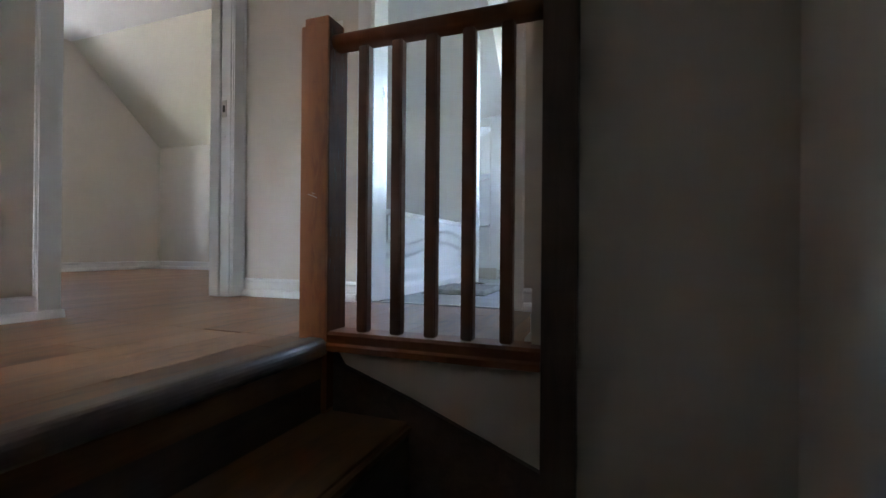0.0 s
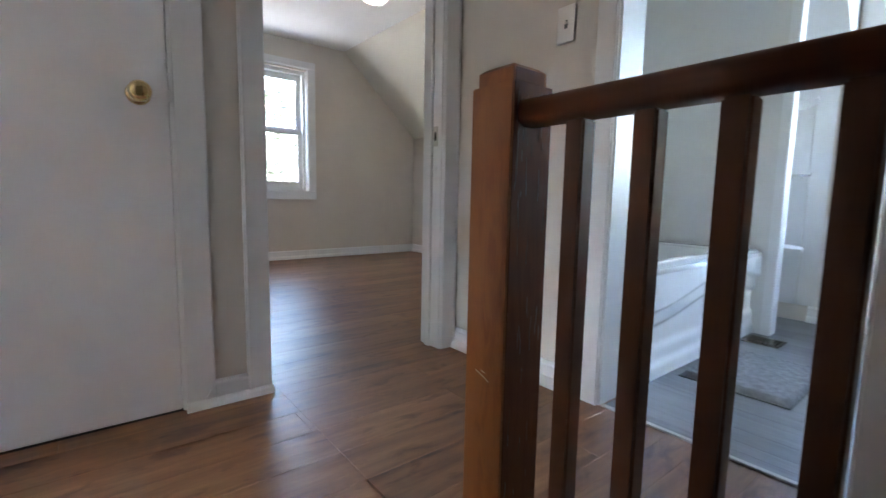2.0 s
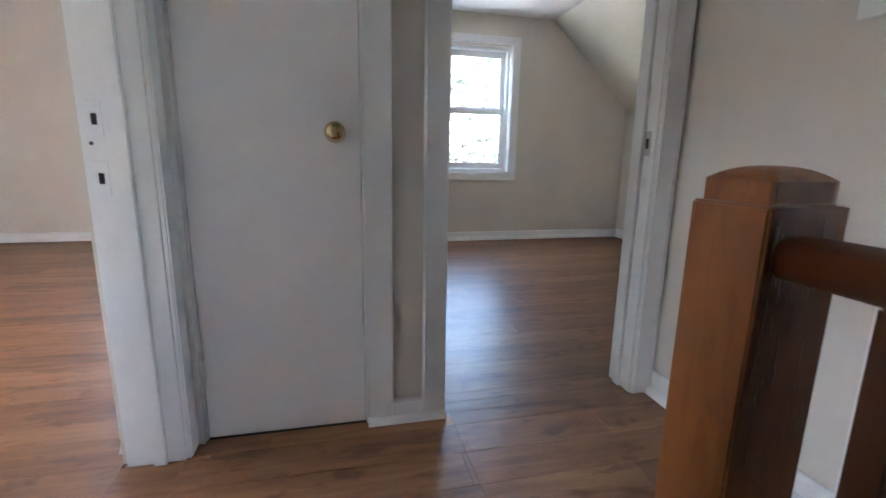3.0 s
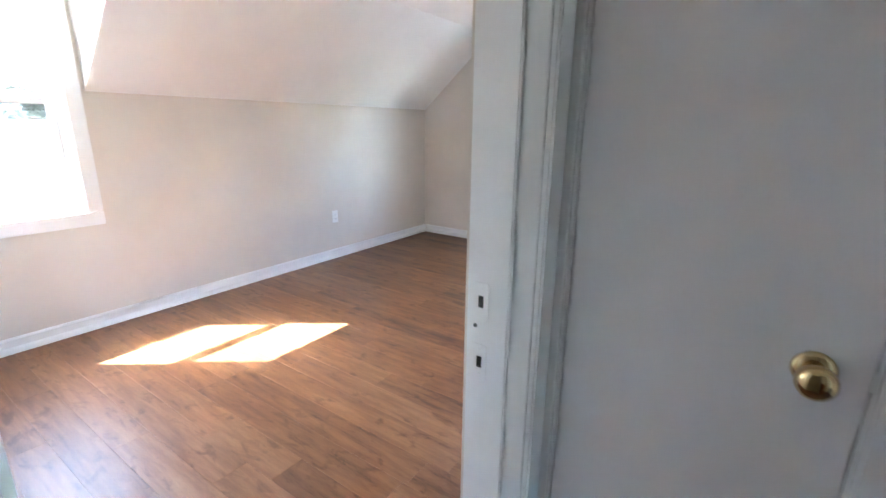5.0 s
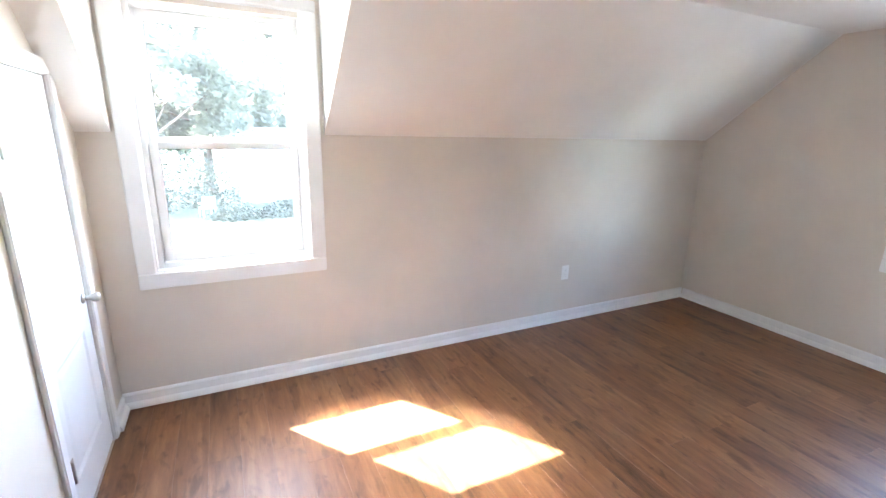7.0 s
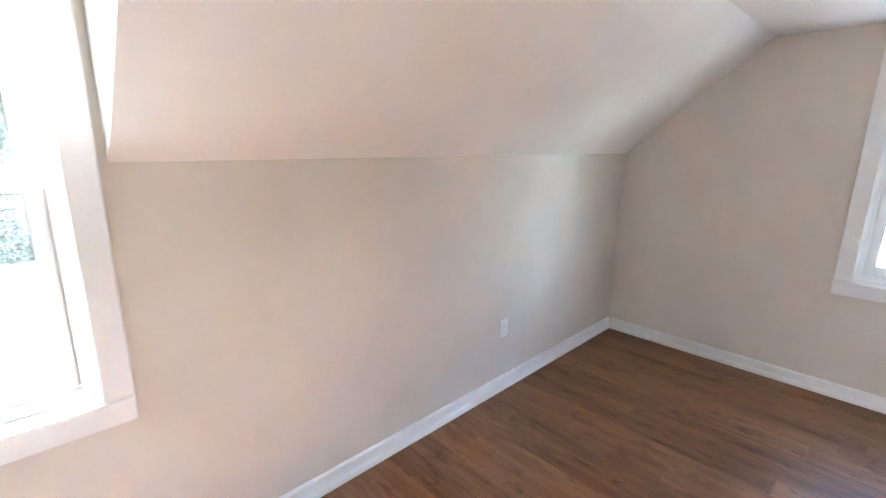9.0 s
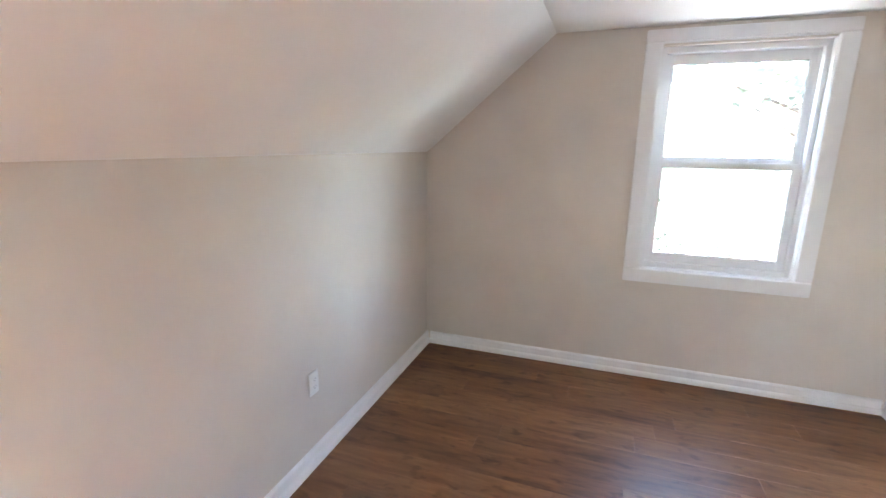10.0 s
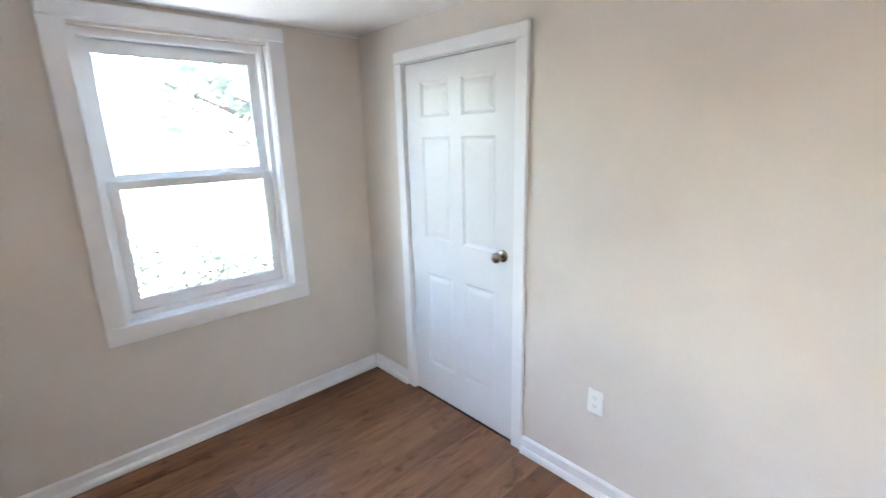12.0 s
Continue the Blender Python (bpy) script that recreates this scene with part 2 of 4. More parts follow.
# walls of the sunny bedroom
wall("wall_south", "x", AY, AY - 0.16, GX - 0.16, 2.2, -3.0, 2.5, [inner(WA)], WALL, "low greige painted eave wall under a sloping ceiling")
wall("wall_gable", "y", GX, GX - 0.16, AY, CY + 0.16, -3.0, 2.5, [inner(WB)], WALL, "greige painted end wall around a white sash window")
wall("wall_inner", "x", CY, CY + 0.16, GX, EX, 0.0, 2.5, [(-3.136, -2.318, 0, 1.986), (0.068, 0.842, 0, 2.039)], WALL, "plain greige painted inner wall around a closet door")
wall("wall_closet", "y", EX, EX + 0.09, AY, CY + 0.16, -3.0, 2.5, [(-2.802, -2.164, 0, 1.694)], WALL, "greige painted wall around a narrow closet door")
# walls of the landing, first bedroom, bathroom and stairs
wall("wall_landing", "y", 0.0, -0.12, CY + 0.16, NY, 0.0, 2.5, [(-0.022, 0.488, 0, 2.009), (0.711, 1.456, 0, 2.039)], WALL, "greige painted landing wall around two doorways")
wall("wall_bath", "x", RY, RY + 0.12, 0.0, 2.35, 0.0, 2.5, [(0.717, 1.353, 0, 2.039)], WALL, "greige painted landing wall around the bathroom doorway")
wall("wall_first_gable", "y", G1X, G1X - 0.16, CY + 0.16, NY + 0.16, -3.0, 2.5, [inner(W1)], WALL, "greige painted bedroom end wall around a sash window")
wall("wall_north", "x", NY, NY + 0.16, G1X, 2.47, -3.0, 2.5, [(1.02, 1.87, 0.70, 1.93)], WALL, "low greige painted eave wall")
wall("wall_first_inner", "x", 0.60, 0.50, G1X, -0.12, 0.0, 2.5, [], WALL, "plain greige painted bedroom wall")
wall("wall_nook", "y", 1.557, 1.66, 0.80, RY, 0.0, 2.5, [], WALL, "short greige painted wall beside the balustrade")
wall("wall_stair", "x", 0.80, 0.92, 1.66, 2.16, -3.0, 2.5, [], WALL, "greige painted stairwell wall in deep shade")
wall("wall_under_rail", "x", 0.795, 0.92, 1.03, 1.66, -3.0, -0.028, [], WALL, "greige painted wall below the balustrade")
wall("wall_stair_east", "y", 2.06, 2.16, AY, 0.80, -3.0, 2.5, [], WALL, "greige painted stairwell wall in deep shade")
wall("wall_bath_east", "y", 2.35, 2.47, RY + 0.12, NY, 0.0, 2.5, [], BATHWALL, "pale grey painted bathroom wall")
wall("wall_closet_back", "x", -2.1, -2.0, EX + 0.09, 2.06, 0.0, 2.5, [], WALL, "plain wall closing the stairwell")

# ceilings
prism("ceiling", [(-3.3, CZ), (0.0, CZ), (0.0, CZ + 0.12), (-3.3, CZ + 0.12)], GX - 0.16, 2.16, "x", CEIL, "white painted flat bedroom ceiling", "ceiling")
SLOPE = [(BREAK, CZ - 0.001), (BREAK, CZ + 0.09), (AY - 0.1, KNEE + 0.02), (AY - 0.1, KNEE - 0.087), (AY, KNEE)]
prism("ceiling_slope", SLOPE, GX, -0.236, "x", CEIL, "white painted sloping bedroom ceiling", "ceiling")
prism("ceiling_slope_east", SLOPE, 0.765, EX, "x", CEIL, "white painted strip of sloping ceiling beside the dormer", "ceiling")
CHEEK = [(BREAK, CZ), (AY, KNEE), (AY, CZ)]
prism("wall_dormer_west", CHEEK, -0.32, -0.2355, "x", CEIL, "white painted dormer cheek", "wall")
prism("wall_dormer_east", CHEEK, 0.7645, 0.84, "x", CEIL, "white painted dormer cheek", "wall")
prism("ceiling_landing", [(0.0, CZ), (3.6, CZ), (3.6, CZ + 0.12), (0.0, CZ + 0.12)], G1X - 0.16, 2.47, "x", CEIL, "white painted flat landing ceiling", "ceiling")
NSLOPE = [(NBREAK, CZ - 0.001), (NBREAK, CZ + 0.1), (NY + 0.1, NKNEE + 0.02), (NY + 0.1, NKNEE - 0.09), (NY, NKNEE)]
prism("ceiling_slope_north", NSLOPE, G1X, -0.12, "x", CREAM, "cream painted sloping bedroom ceiling", "ceiling")
prism("ceiling_slope_bath", NSLOPE, 0.0, 0.92, "x", BATHWALL, "pale grey sloping bathroom ceiling", "ceiling")
NCHEEK = [(NBREAK, CZ), (NY, NKNEE), (NY, CZ)]
prism("wall_bath_dormer", NCHEEK, 0.84, 0.9205, "x", BATHWALL, "pale grey bathroom dormer cheek", "wall")


# ---------------------------------------------------------------- trim
def baseboard(axis, at, way, a, b, label="white painted moulded baseboard", h=0.088):
    """Along x or y at a wall's face; way is the side (+1 or -1) the room lies on."""
    t = 0.013
    outline = [(0, 0), (t + 0.017, 0), (t + 0.0165, 0.008), (t + 0.013, 0.020), (t + 0.007, 0.029), (t, 0.034),
               (t - 0.001, h - 0.020), (t + 0.001, h - 0.016), (t + 0.001, h - 0.011), (t - 0.003, h - 0.005), (0.005, h), (0, h)]
    bm = extrude_profile(bmesh.new(), [(at + way * (u + 0.0005), v) for u, v in outline], a, b, "x" if axis == "x" else "y")
    return on(part("baseboard", bm, TRIM), label, "baseboard", kind="structure")


def casing_board(parent, x0, z0, x1, z1, t=0.019, y=0.0, material=None):
    """One board of a door casing with eased edges, flat on the wall at y, towards -y."""
    bm = bmesh.new()
    box(bm, x0, y - t, z0, x1, y - 0.0005, z1)
    bevelled(bm, min(0.005, 0.1 * min(x1 - x0, z1 - z0)), 3)
    return part("casing", bm, material or TRIM, parent)


def doorway(name, m, w, h, depth, label, cw=(0.075, 0.075), top=0.085, sides=(True, False), stop=0.0):
    """A framed opening from x = 0 to w: jambs, head, casings (front, back) and a door stop. Local -y looks at the viewer."""
    d = on(empty(name, m), label, "door frame", kind="structure")
    jt = 0.018
    for x0, x1 in ((-jt, 0), (w, w + jt)):
        slab("jamb", x0, -0.004, 0, x1, depth + 0.004, h, TRIM, d, edge=0.002)
    slab("head", -jt, -0.004, h + 0.0005, w + jt, depth + 0.004, h + jt, TRIM, d, edge=0.002)
    for face, yes in zip((0, 1), sides):
        if not yes:
            continue
        y = 0.0 if face == 0 else depth + 0.0195
        casing_board(d, -cw[0], 0.0, -0.004, h + 0.004, y=y)
        casing_board(d, w + 0.004, 0.0, w + cw[1], h + 0.004, y=y)
        casing_board(d, -cw[0], h + 0.0045, w + cw[1], h + top, y=y)
    if stop:
        for x0, x1 in ((0.0005, 0.012), (w - 0.012, w - 0.0005)):
            slab("door_stop", x0, stop, 0, x1, stop + 0.035, h - 0.001, TRIM, d, edge=0.003)
    return d


def hinge(parent, x, y, z, material, leaf=0.03):
    bm = bmesh.new()
    lathe(bm, [(0.0055, -0.045), (0.0065, -0.043), (0.0065, 0.043), (0.0055, 0.045)], 12, "z", (x, y, z))
    box(bm, x + 0.002, y + 0.003, z - 0.043, x + leaf, y + 0.006, z + 0.043)
    return part("hinge", bm, material, parent)


def knob_set(parent, x, z, material, size=0.027, plate=0.032, y=0.0):
    """A round door knob on a rose, standing out towards -y."""
    k = size / 0.027
    bm = bmesh.new()
    lathe(bm, [(plate, 0.0), (plate, -0.004), (plate * 0.8, -0.009), (0.012, -0.011)], 32, "y", (x, y, z))
    rose = part("rose", bm, material, parent, smooth=True)
    bm = bmesh.new()
    lathe(bm, [(0.010, -0.010), (0.010, -0.022), (0.016 * k, -0.030), (0.024 * k, -0.038), (0.0275 * k, -0.048), (0.026 * k, -0.058),
               (0.020 * k, -0.064), (0.010 * k, -0.067), (0.003, -0.0675)], 32, "y", (x, y, z))
    return part("knob", bm, material, parent, smooth=True)


def panel_slab(w, h, t, panels, parent, material, name="leaf"):
    """A moulded door: sunk borders round raised fields, on the -y face."""
    bm = bmesh.new()
    xs = sorted({0, w, *(p[0] for p in panels), *(p[1] for p in panels)})
    zs = sorted({0, h, *(p[2] for p in panels), *(p[3] for p in panels)})
    hole = lambda x, z: any(p[0] < x < p[1] and p[2] < z < p[3] for p in panels)
    made = {}

    def v(x, y, z):
        key = (round(x, 5), round(y, 5), round(z, 5))
        if key not in made:
            made[key] = bm.verts.new(key)
        return made[key]

    for xa, xb in zip(xs, xs[1:]):
        for za, zb in zip(zs, zs[1:]):
            if not hole((xa + xb) / 2, (za + zb) / 2):
                bm.faces.new((v(xa, 0, za), v(xb, 0, za), v(xb, 0, zb), v(xa, 0, zb)))
    for x0, x1, z0, z1 in panels:
        steps = [(0.0, 0.0), (0.005, 0.0025), (0.013, 0.0060), (0.022, 0.0065), (0.042, 0.0025), (0.050, 0.0020)]
        for (d0, y0), (d1, y1) in zip(steps, steps[1:]):
            a = [(x0 + d0, y0, z0 + d0), (x1 - d0, y0, z0 + d0), (x1 - d0, y0, z1 - d0), (x0 + d0, y0, z1 - d0)]
            b = [(x0 + d1, y1, z0 + d1), (x1 - d1, y1, z0 + d1), (x1 - d1, y1, z1 - d1), (x0 + d1, y1, z1 - d1)]
            for i in range(4):
                bm.faces.new((v(*a[i]), v(*a[(i + 1) % 4]), v(*b[(i + 1) % 4]), v(*b[i])))
        bm.faces.new([v(*q) for q in b])
    ring = [(x, 0, 0) for x in xs] + [(w, 0, z) for z in zs[1:]] + [(x, 0, h) for x in xs[::-1][1:]] + [(0, 0, z) for z in zs[::-1][1:-1]]
    back = [v(x, t, z) for x, _, z in ring]
    for i in range(len(ring)):
        j = (i + 1) % len(ring)
        bm.faces.new((v(*ring[i]), v(*ring[j]), back[j], back[i]))
    bm.faces.new(back)
    return part(name, bm, material, parent)


# ---------------------------------------------------------------- windows
def window(name, m, w, h, label, cas=0.095, ctop=0.07, cbot=0.09, mid=None):
    """A double-hung sash window. Local x runs along the wall from the middle, -y faces the room, z from the casing's lower edge."""
    wd = on(empty(name, m), label, "window", kind="structure")
    a, z0, z1 = w / 2 - cas, cbot, h - ctop
    # casing boards
    for x0, x1 in ((-w / 2, -a), (a, w / 2)):
        casing_board(wd, x0, cbot, x1, h - ctop, 0.02)
    casing_board(wd, -w / 2, h - ctop + 0.0005, w / 2, h, 0.021)
    casing_board(wd, -w / 2, 0, w / 2, cbot - 0.0005, 0.021)
    # jamb liner
    for x0, x1 in ((-a - 0.006, -a + 0.006), (a - 0.006, a + 0.006)):
        slab("jamb", x0, -0.004, z0 + 0.0065, x1, 0.15, z1 - 0.0065, TRIM, wd, edge=0.002)
    slab("jamb", -a - 0.006, -0.004, z1 - 0.006, a + 0.006, 0.15, z1 + 0.006, TRIM, wd, edge=0.002)
    slab("window_sill", -a - 0.006, -0.004, z0 - 0.006, a + 0.006, 0.15, z0 + 0.006, TRIM, wd, edge=0.002)
    # vinyl frame
    f = 0.034
    bm = bmesh.new()
    for x0, x1, za, zb in ((-a + 0.0065, -a + f, z0 + 0.0065, z1 - 0.0065), (a - f, a - 0.0065, z0 + 0.0065, z1 - 0.0065),
                           (-a + f, a - f, z1 - 0.052, z1 - 0.0065), (-a + f, a - f, z0 + 0.0065, z0 + 0.038)):
        box(bm, x0, 0.036, za, x1, 0.135, zb)
    bevelled(bm, 0.003, 2)
    part("window_frame", bm, VINYL, wd)
    bm = bmesh.new()
    for x0, x1 in ((-a + f, -a + f + 0.010), (a - f - 0.010, a - f)):
        box(bm, x0, 0.078, z0 + 0.04, x1, 0.084, z1 - 0.055)
    part("sash_track", bm, VINYL, wd)
    zm = mid if mid else z0 + (z1 - z0) * 0.497
    st = 0.043
    for nm, y, zb, zt, rb, rt in (("lower_sash", 0.052, z0 + 0.039, zm + 0.002, 0.056, 0.036), ("upper_sash", 0.090, zm - 0.030, z1 - 0.053, 0.056, 0.058)):
        xa = a - f - 0.002
        bm = bmesh.new()
        box(bm, -xa, y, zb, -xa + st, y + 0.028, zt)
        box(bm, xa - st, y, zb, xa, y + 0.028, zt)
        box(bm, -xa + st + 0.0003, y + 0.0005, zb, xa - st - 0.0003, y + 0.0275, zb + rb)
        box(bm, -xa + st + 0.0003, y + 0.0005, zt - rt, xa - st - 0.0003, y + 0.0275, zt)
        bevelled(bm, 0.004, 2)
        sash = part(nm, bm, VINYL, wd)
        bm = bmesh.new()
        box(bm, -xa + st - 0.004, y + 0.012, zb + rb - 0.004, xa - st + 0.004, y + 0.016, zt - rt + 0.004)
        pane = part("pane", bm, GLASS, sash, "window glass tinted to dim the view outside")
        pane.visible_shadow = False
        bm = bmesh.new()
        g = 0.003
        for x0, x1, za, zc in ((-xa + st - 0.001, -xa + st + g, zb + rb, zt - rt), (xa - st - g, xa - st + 0.001, zb + rb, zt - rt),
                               (-xa + st, xa - st, zb + rb - 0.001, zb + rb + g), (-xa + st, xa - st, zt - rt - g, zt - rt + 0.001)):
            box(bm, x0, y + 0.006, za, x1, y + 0.0118, zc)
        part("gasket", bm, GASKET, sash, "thin dark glazing gasket")
        if nm == "lower_sash":
            for x in (-0.30 * a, 0.34 * a):
                bm = bmesh.new()
                box(bm, x - 0.028, y + 0.004, zt + 0.0005, x + 0.028, y + 0.022, zt + 0.010)
                box(bm, x - 0.010, y - 0.004, zt + 0.006, x + 0.020, y + 0.006, zt + 0.013)
                bevelled(bm, 0.003, 2)
                part("sash_lock", bm, VINYL, sash, "small white sash lock")
    return wd


GASKET = paint("dark_gasket", (0.09, 0.10, 0.10), 0.6, 0.1)
window("window_1", pose((WA[0] + WA[1]) / 2, AY, WA[2], 0, 0, 180), WA[1] - WA[0], WA[3] - WA[2], "white double-hung dormer window with wide painted casing", 0.085, 0.055, 0.085)
window("window_2", pose(GX, (WB[0] + WB[1]) / 2, WB[2], 0, 0, 90), WB[1] - WB[0], WB[3] - WB[2], "white double-hung gable window with wide painted casing", 0.09)
window("window_3", pose(G1X, (W1[0] + W1[1]) / 2, W1[2], 0, 0, 90), W1[1] - W1[0], W1[3] - W1[2], "white double-hung bedroom window with painted casing", 0.085, 0.07, 0.08)
window("window_4", pose(1.445, NY, 0.61, 0, 0, 0), 1.03, 1.41, "white bathroom window with painted casing", 0.09, 0.09, 0.09)

# ---------------------------------------------------------------- doors
# doorway into the sunny bedroom
d = doorway("door_1", pose(0.823, CY + 0.16, 0, 0, 0, 180), 0.736, 2.02, 0.140, "white painted doorway with bare strike holes in the jamb", (0.075, 0.085), sides=(True, False), stop=0.04)
for z in (0.928, 0.789):
    for nm, mat_, hw, hh, dx in (("strike_plate", TRIM, 0.017, 0.042, 0.0010), ("latch_hole", BLACK, 0.006, 0.013, 0.0016)):
        slab(nm, 0.736 - dx, 0.110 - hw, z - hh, 0.736 + 0.0015, 0.110 + hw, z + hh, mat_, d, "painted-over strike plate" if nm == "strike_plate" else "dark open latch hole", 0.0006, 1)
    for dz in (-0.028, 0.028):
        bm = lathe(bmesh.new(), [(0.0035, -0.0022), (0.0035, 0.0)], 10, "x", (0.736, 0.110, z + dz))
        part("screw", bm, TRIM, d)
bm = lathe(bmesh.new(), [(0.0045, -0.002), (0.0045, 0.001)], 10, "x", (0.736, 0.122, 0.872))
part("screw_hole", bm, GASKET, d)
# doorway into the first bedroom
d = doorway("door_2", pose(0, 0.730, 0, 0, 0, 90), 0.707, 2.02, 0.12, "white painted doorway into the first bedroom", (0.079, 0.079), stop=0.05)
for x0, x1 in ((-0.0795, -0.066), (0.773, 0.7865)):
    slab("backband", x0, -0.027, 0.0, x1, -0.0185, 2.024, TRIM, d, "rounded bead along the casing edge", 0.004, 3)
slab("strike_plate", 0.707 - 0.0025, 0.020, 0.868, 0.707 + 0.0015, 0.048, 0.950, NICKEL, d, "bright metal strike plate", 0.0006, 1)
slab("latch_hole", 0.707 - 0.0032, 0.028, 0.892, 0.707 + 0.001, 0.041, 0.926, BLACK, d, "dark latch hole")
bm = lathe(bmesh.new(), [(0.013, -0.003), (0.013, 0.001)], 16, "x", (0.707, 0.036, 0.775))
part("patch_plug", bm, TRIM, d, "painted-over round plug")
for z in (0.10, 0.31):
    slab("hinge_mortise", -0.0015, 0.012, z - 0.045, 0.0025, 0.045, z + 0.045, NICKEL, d, "bare hinge leaf", 0.0005, 1)
# bathroom doorway
d = doorway("door_3", pose(0.736, RY, 0, 0, 0, 0), 0.598, 2.02, 0.12, "white painted bathroom doorway", (0.075, 0.075), sides=(True, True))
slab("strike_plate", -0.0015, 0.085, 0.918, 0.0025, 0.109, 0.984, NICKEL, d, "bright strike plate", 0.0006, 1)
slab("latch_hole", -0.001, 0.092, 0.935, 0.0033, 0.102, 0.967, BLACK, d)
slab("strike_plate", 0.598 - 0.0025, 0.020, 0.914, 0.598 + 0.0015, 0.046, 0.990, NICKEL, d, "dull metal strike plate in the jamb", 0.0005, 1)
slab("latch_hole", 0.598 - 0.0033, 0.027, 0.934, 0.598 + 0.001, 0.039, 0.970, BLACK, d)
slab("threshold", 0.001, -0.004, 0.0002, 0.597, 0.014, 0.006, BEIGE, d, "thin beige threshold strip", 0.002)

# landing closet
doorway("door_frame_closet", pose(0, -0.003, 0, 0, 0, 90), 0.472, 1.99, 0.12, "white painted closet frame", (0.022, 0.088))
fill = extrude_profile(bmesh.new(), [(0.0020, -0.0279), (0.0135, -0.0279), (0.0165, -0.0262), (0.0172, -0.0248), (0.0020, -0.0248)], 0.0005, 2.02, "z")
tagged(part("trim", fill, TRIM), "white painted filler strip between two casings", "trim", kind="structure")
c = on(empty("closet_door", pose(-0.006, -0.0005, 0.003, 0, 0, 90)), "flat grey-white closet door with a brass knob, closed", "door")
bm = bmesh.new()
box(bm, -0.0013, 0, 0, 0.4675, 0.035, 1.983)
bevelled(bm, 0.002, 2)
part("leaf", bm, HALLDOOR, c)
knob_set(c, 0.398, 0.914, BRASS, 0.027, 0.030)
for z in (0.22, 1.75):
    bm = bmesh.new()
    lathe(bm, [(0.005, -0.04), (0.006, -0.038), (0.006, 0.038), (0.005, 0.04)], 12, "z", (-0.001, -0.006, z))
    part("hinge", bm, HALLDOOR, c, "painted-over hinge")
bm = bmesh.new()
box(bm, 0.464, -0.006, 0.90, 0.476, -0.0008, 0.934)
bevelled(bm, 0.002)
part("catch", bm, TRIM, c, "painted-over latch catch")

# six-panel closet door
doorway("door_frame_panel", pose(-3.117, CY, 0, 0, 0, 0), 0.78, 1.967, 0.16, "white painted closet frame", (0.072, 0.072), 0.07)
c = on(empty("panel_door", pose(-3.114, CY + 0.004, 0.012)), "white six-panel closet door with a dark nickel knob, closed", "door")
W6, H6 = 0.774, 1.952
lx, rx = (0.125, 0.345), (0.432, 0.655)
panel_slab(W6, H6, 0.035, [(*x, *z) for x in (lx, rx) for z in ((0.215, 0.80), (1.005, 1.570), (1.672, 1.853))], c, DOORW)
knob_set(c, 0.704, 0.998, BRONZE, 0.026, 0.031)

# narrow closet door by the dormer
doorway("door_frame_narrow", pose(EX, -2.183, 0, 0, 0, -90), 0.60, 1.675, 0.12, "white painted frame of the narrow closet", (0.06, 0.062), 0.063)
c = on(empty("narrow_closet_door", pose(EX + 0.002, -2.1855, 0.012, 0, 0, -90)), "white two-panel closet door with a silver knob, closed", "door")
panel_slab(0.595, 1.66, 0.032, [(0.10, 0.495, 0.17, 0.62), (0.10, 0.495, 0.76, 1.55)], c, DOORW)
knob_set(c, 0.55, 0.745, NICKEL, 0.02, 0.022)
for z in (0.27, 1.42):
    hinge(c, 0.004, -0.020, z, NICKEL)

# ---------------------------------------------------------------- baseboards
baseboard("x", AY, 1, GX, EX)
baseboard("y", GX, 1, AY + 0.030, CY - 0.030)
baseboard("x", CY, -1, GX, -3.190)
baseboard("x", CY, -1, -2.264, 0.02)
baseboard("y", EX, -1, AY + 0.030, -2.846)
baseboard("y", EX, -1, -2.122, CY - 0.09)
tagged(slab("baseboard", 0.0005, 0.5575, 0.0, 0.0192, 0.6503, 0.0643, TRIM, edge=0.001), "short flat white painted baseboard between two casings", "baseboard", kind="structure")
bead = extrude_profile(bmesh.new(), [(0.0005, 0.0645), (0.022, 0.0645), (0.0265, 0.068), (0.0265, 0.073), (0.021, 0.0765), (0.0005, 0.0765)], 0.5575, 0.6503, "y")
tagged(part("trim", bead, TRIM), "white painted bead on top of the short baseboard", "trim", kind="structure")
mitre = extrude_profile(bmesh.new(), [(0.5570, 0.0765), (0.5570, 0.0645), (0.5330, 0.0300), (0.5260, 0.0300)], 0.0195, 0.0255, "x")
tagged(part("trim", mitre, TRIM), "white painted slanting bead where baseboard meets casing", "trim", kind="structure")
shoe = extrude_profile(bmesh.new(), [(0.0205, 0.0005), (0.0205, 0.028), (0.026, 0.026), (0.031, 0.018), (0.033, 0.0005)], 0.474, 0.729, "y")
tagged(part("trim", shoe, TRIM), "white painted shoe moulding along two casings", "trim", kind="structure")
baseboard("x", RY, -1, 0.0, 0.660)
baseboard("x", RY, -1, 1.41, 1.532)
baseboard("y", 1.557, -1, 0.87, RY)
baseboard("y", G1X, 1, 0.60, NY)
baseboard("x", NY, -1, G1X + 0.030, -0.12)
baseboard("x", 0.60, 1, G1X + 0.030, -0.12)
baseboard("x", NY, -1, 0.84, 2.35)
# small cornice strip left over the gable window
slab_o = slab("trim", GX + 0.0005, -0.60, CZ - 0.016, GX + 0.014, CY - 0.001, CZ - 0.0005, TRIM, edge=0.003)
on(slab_o, "thin white painted strip where wall meets ceiling", "trim", kind="structure")


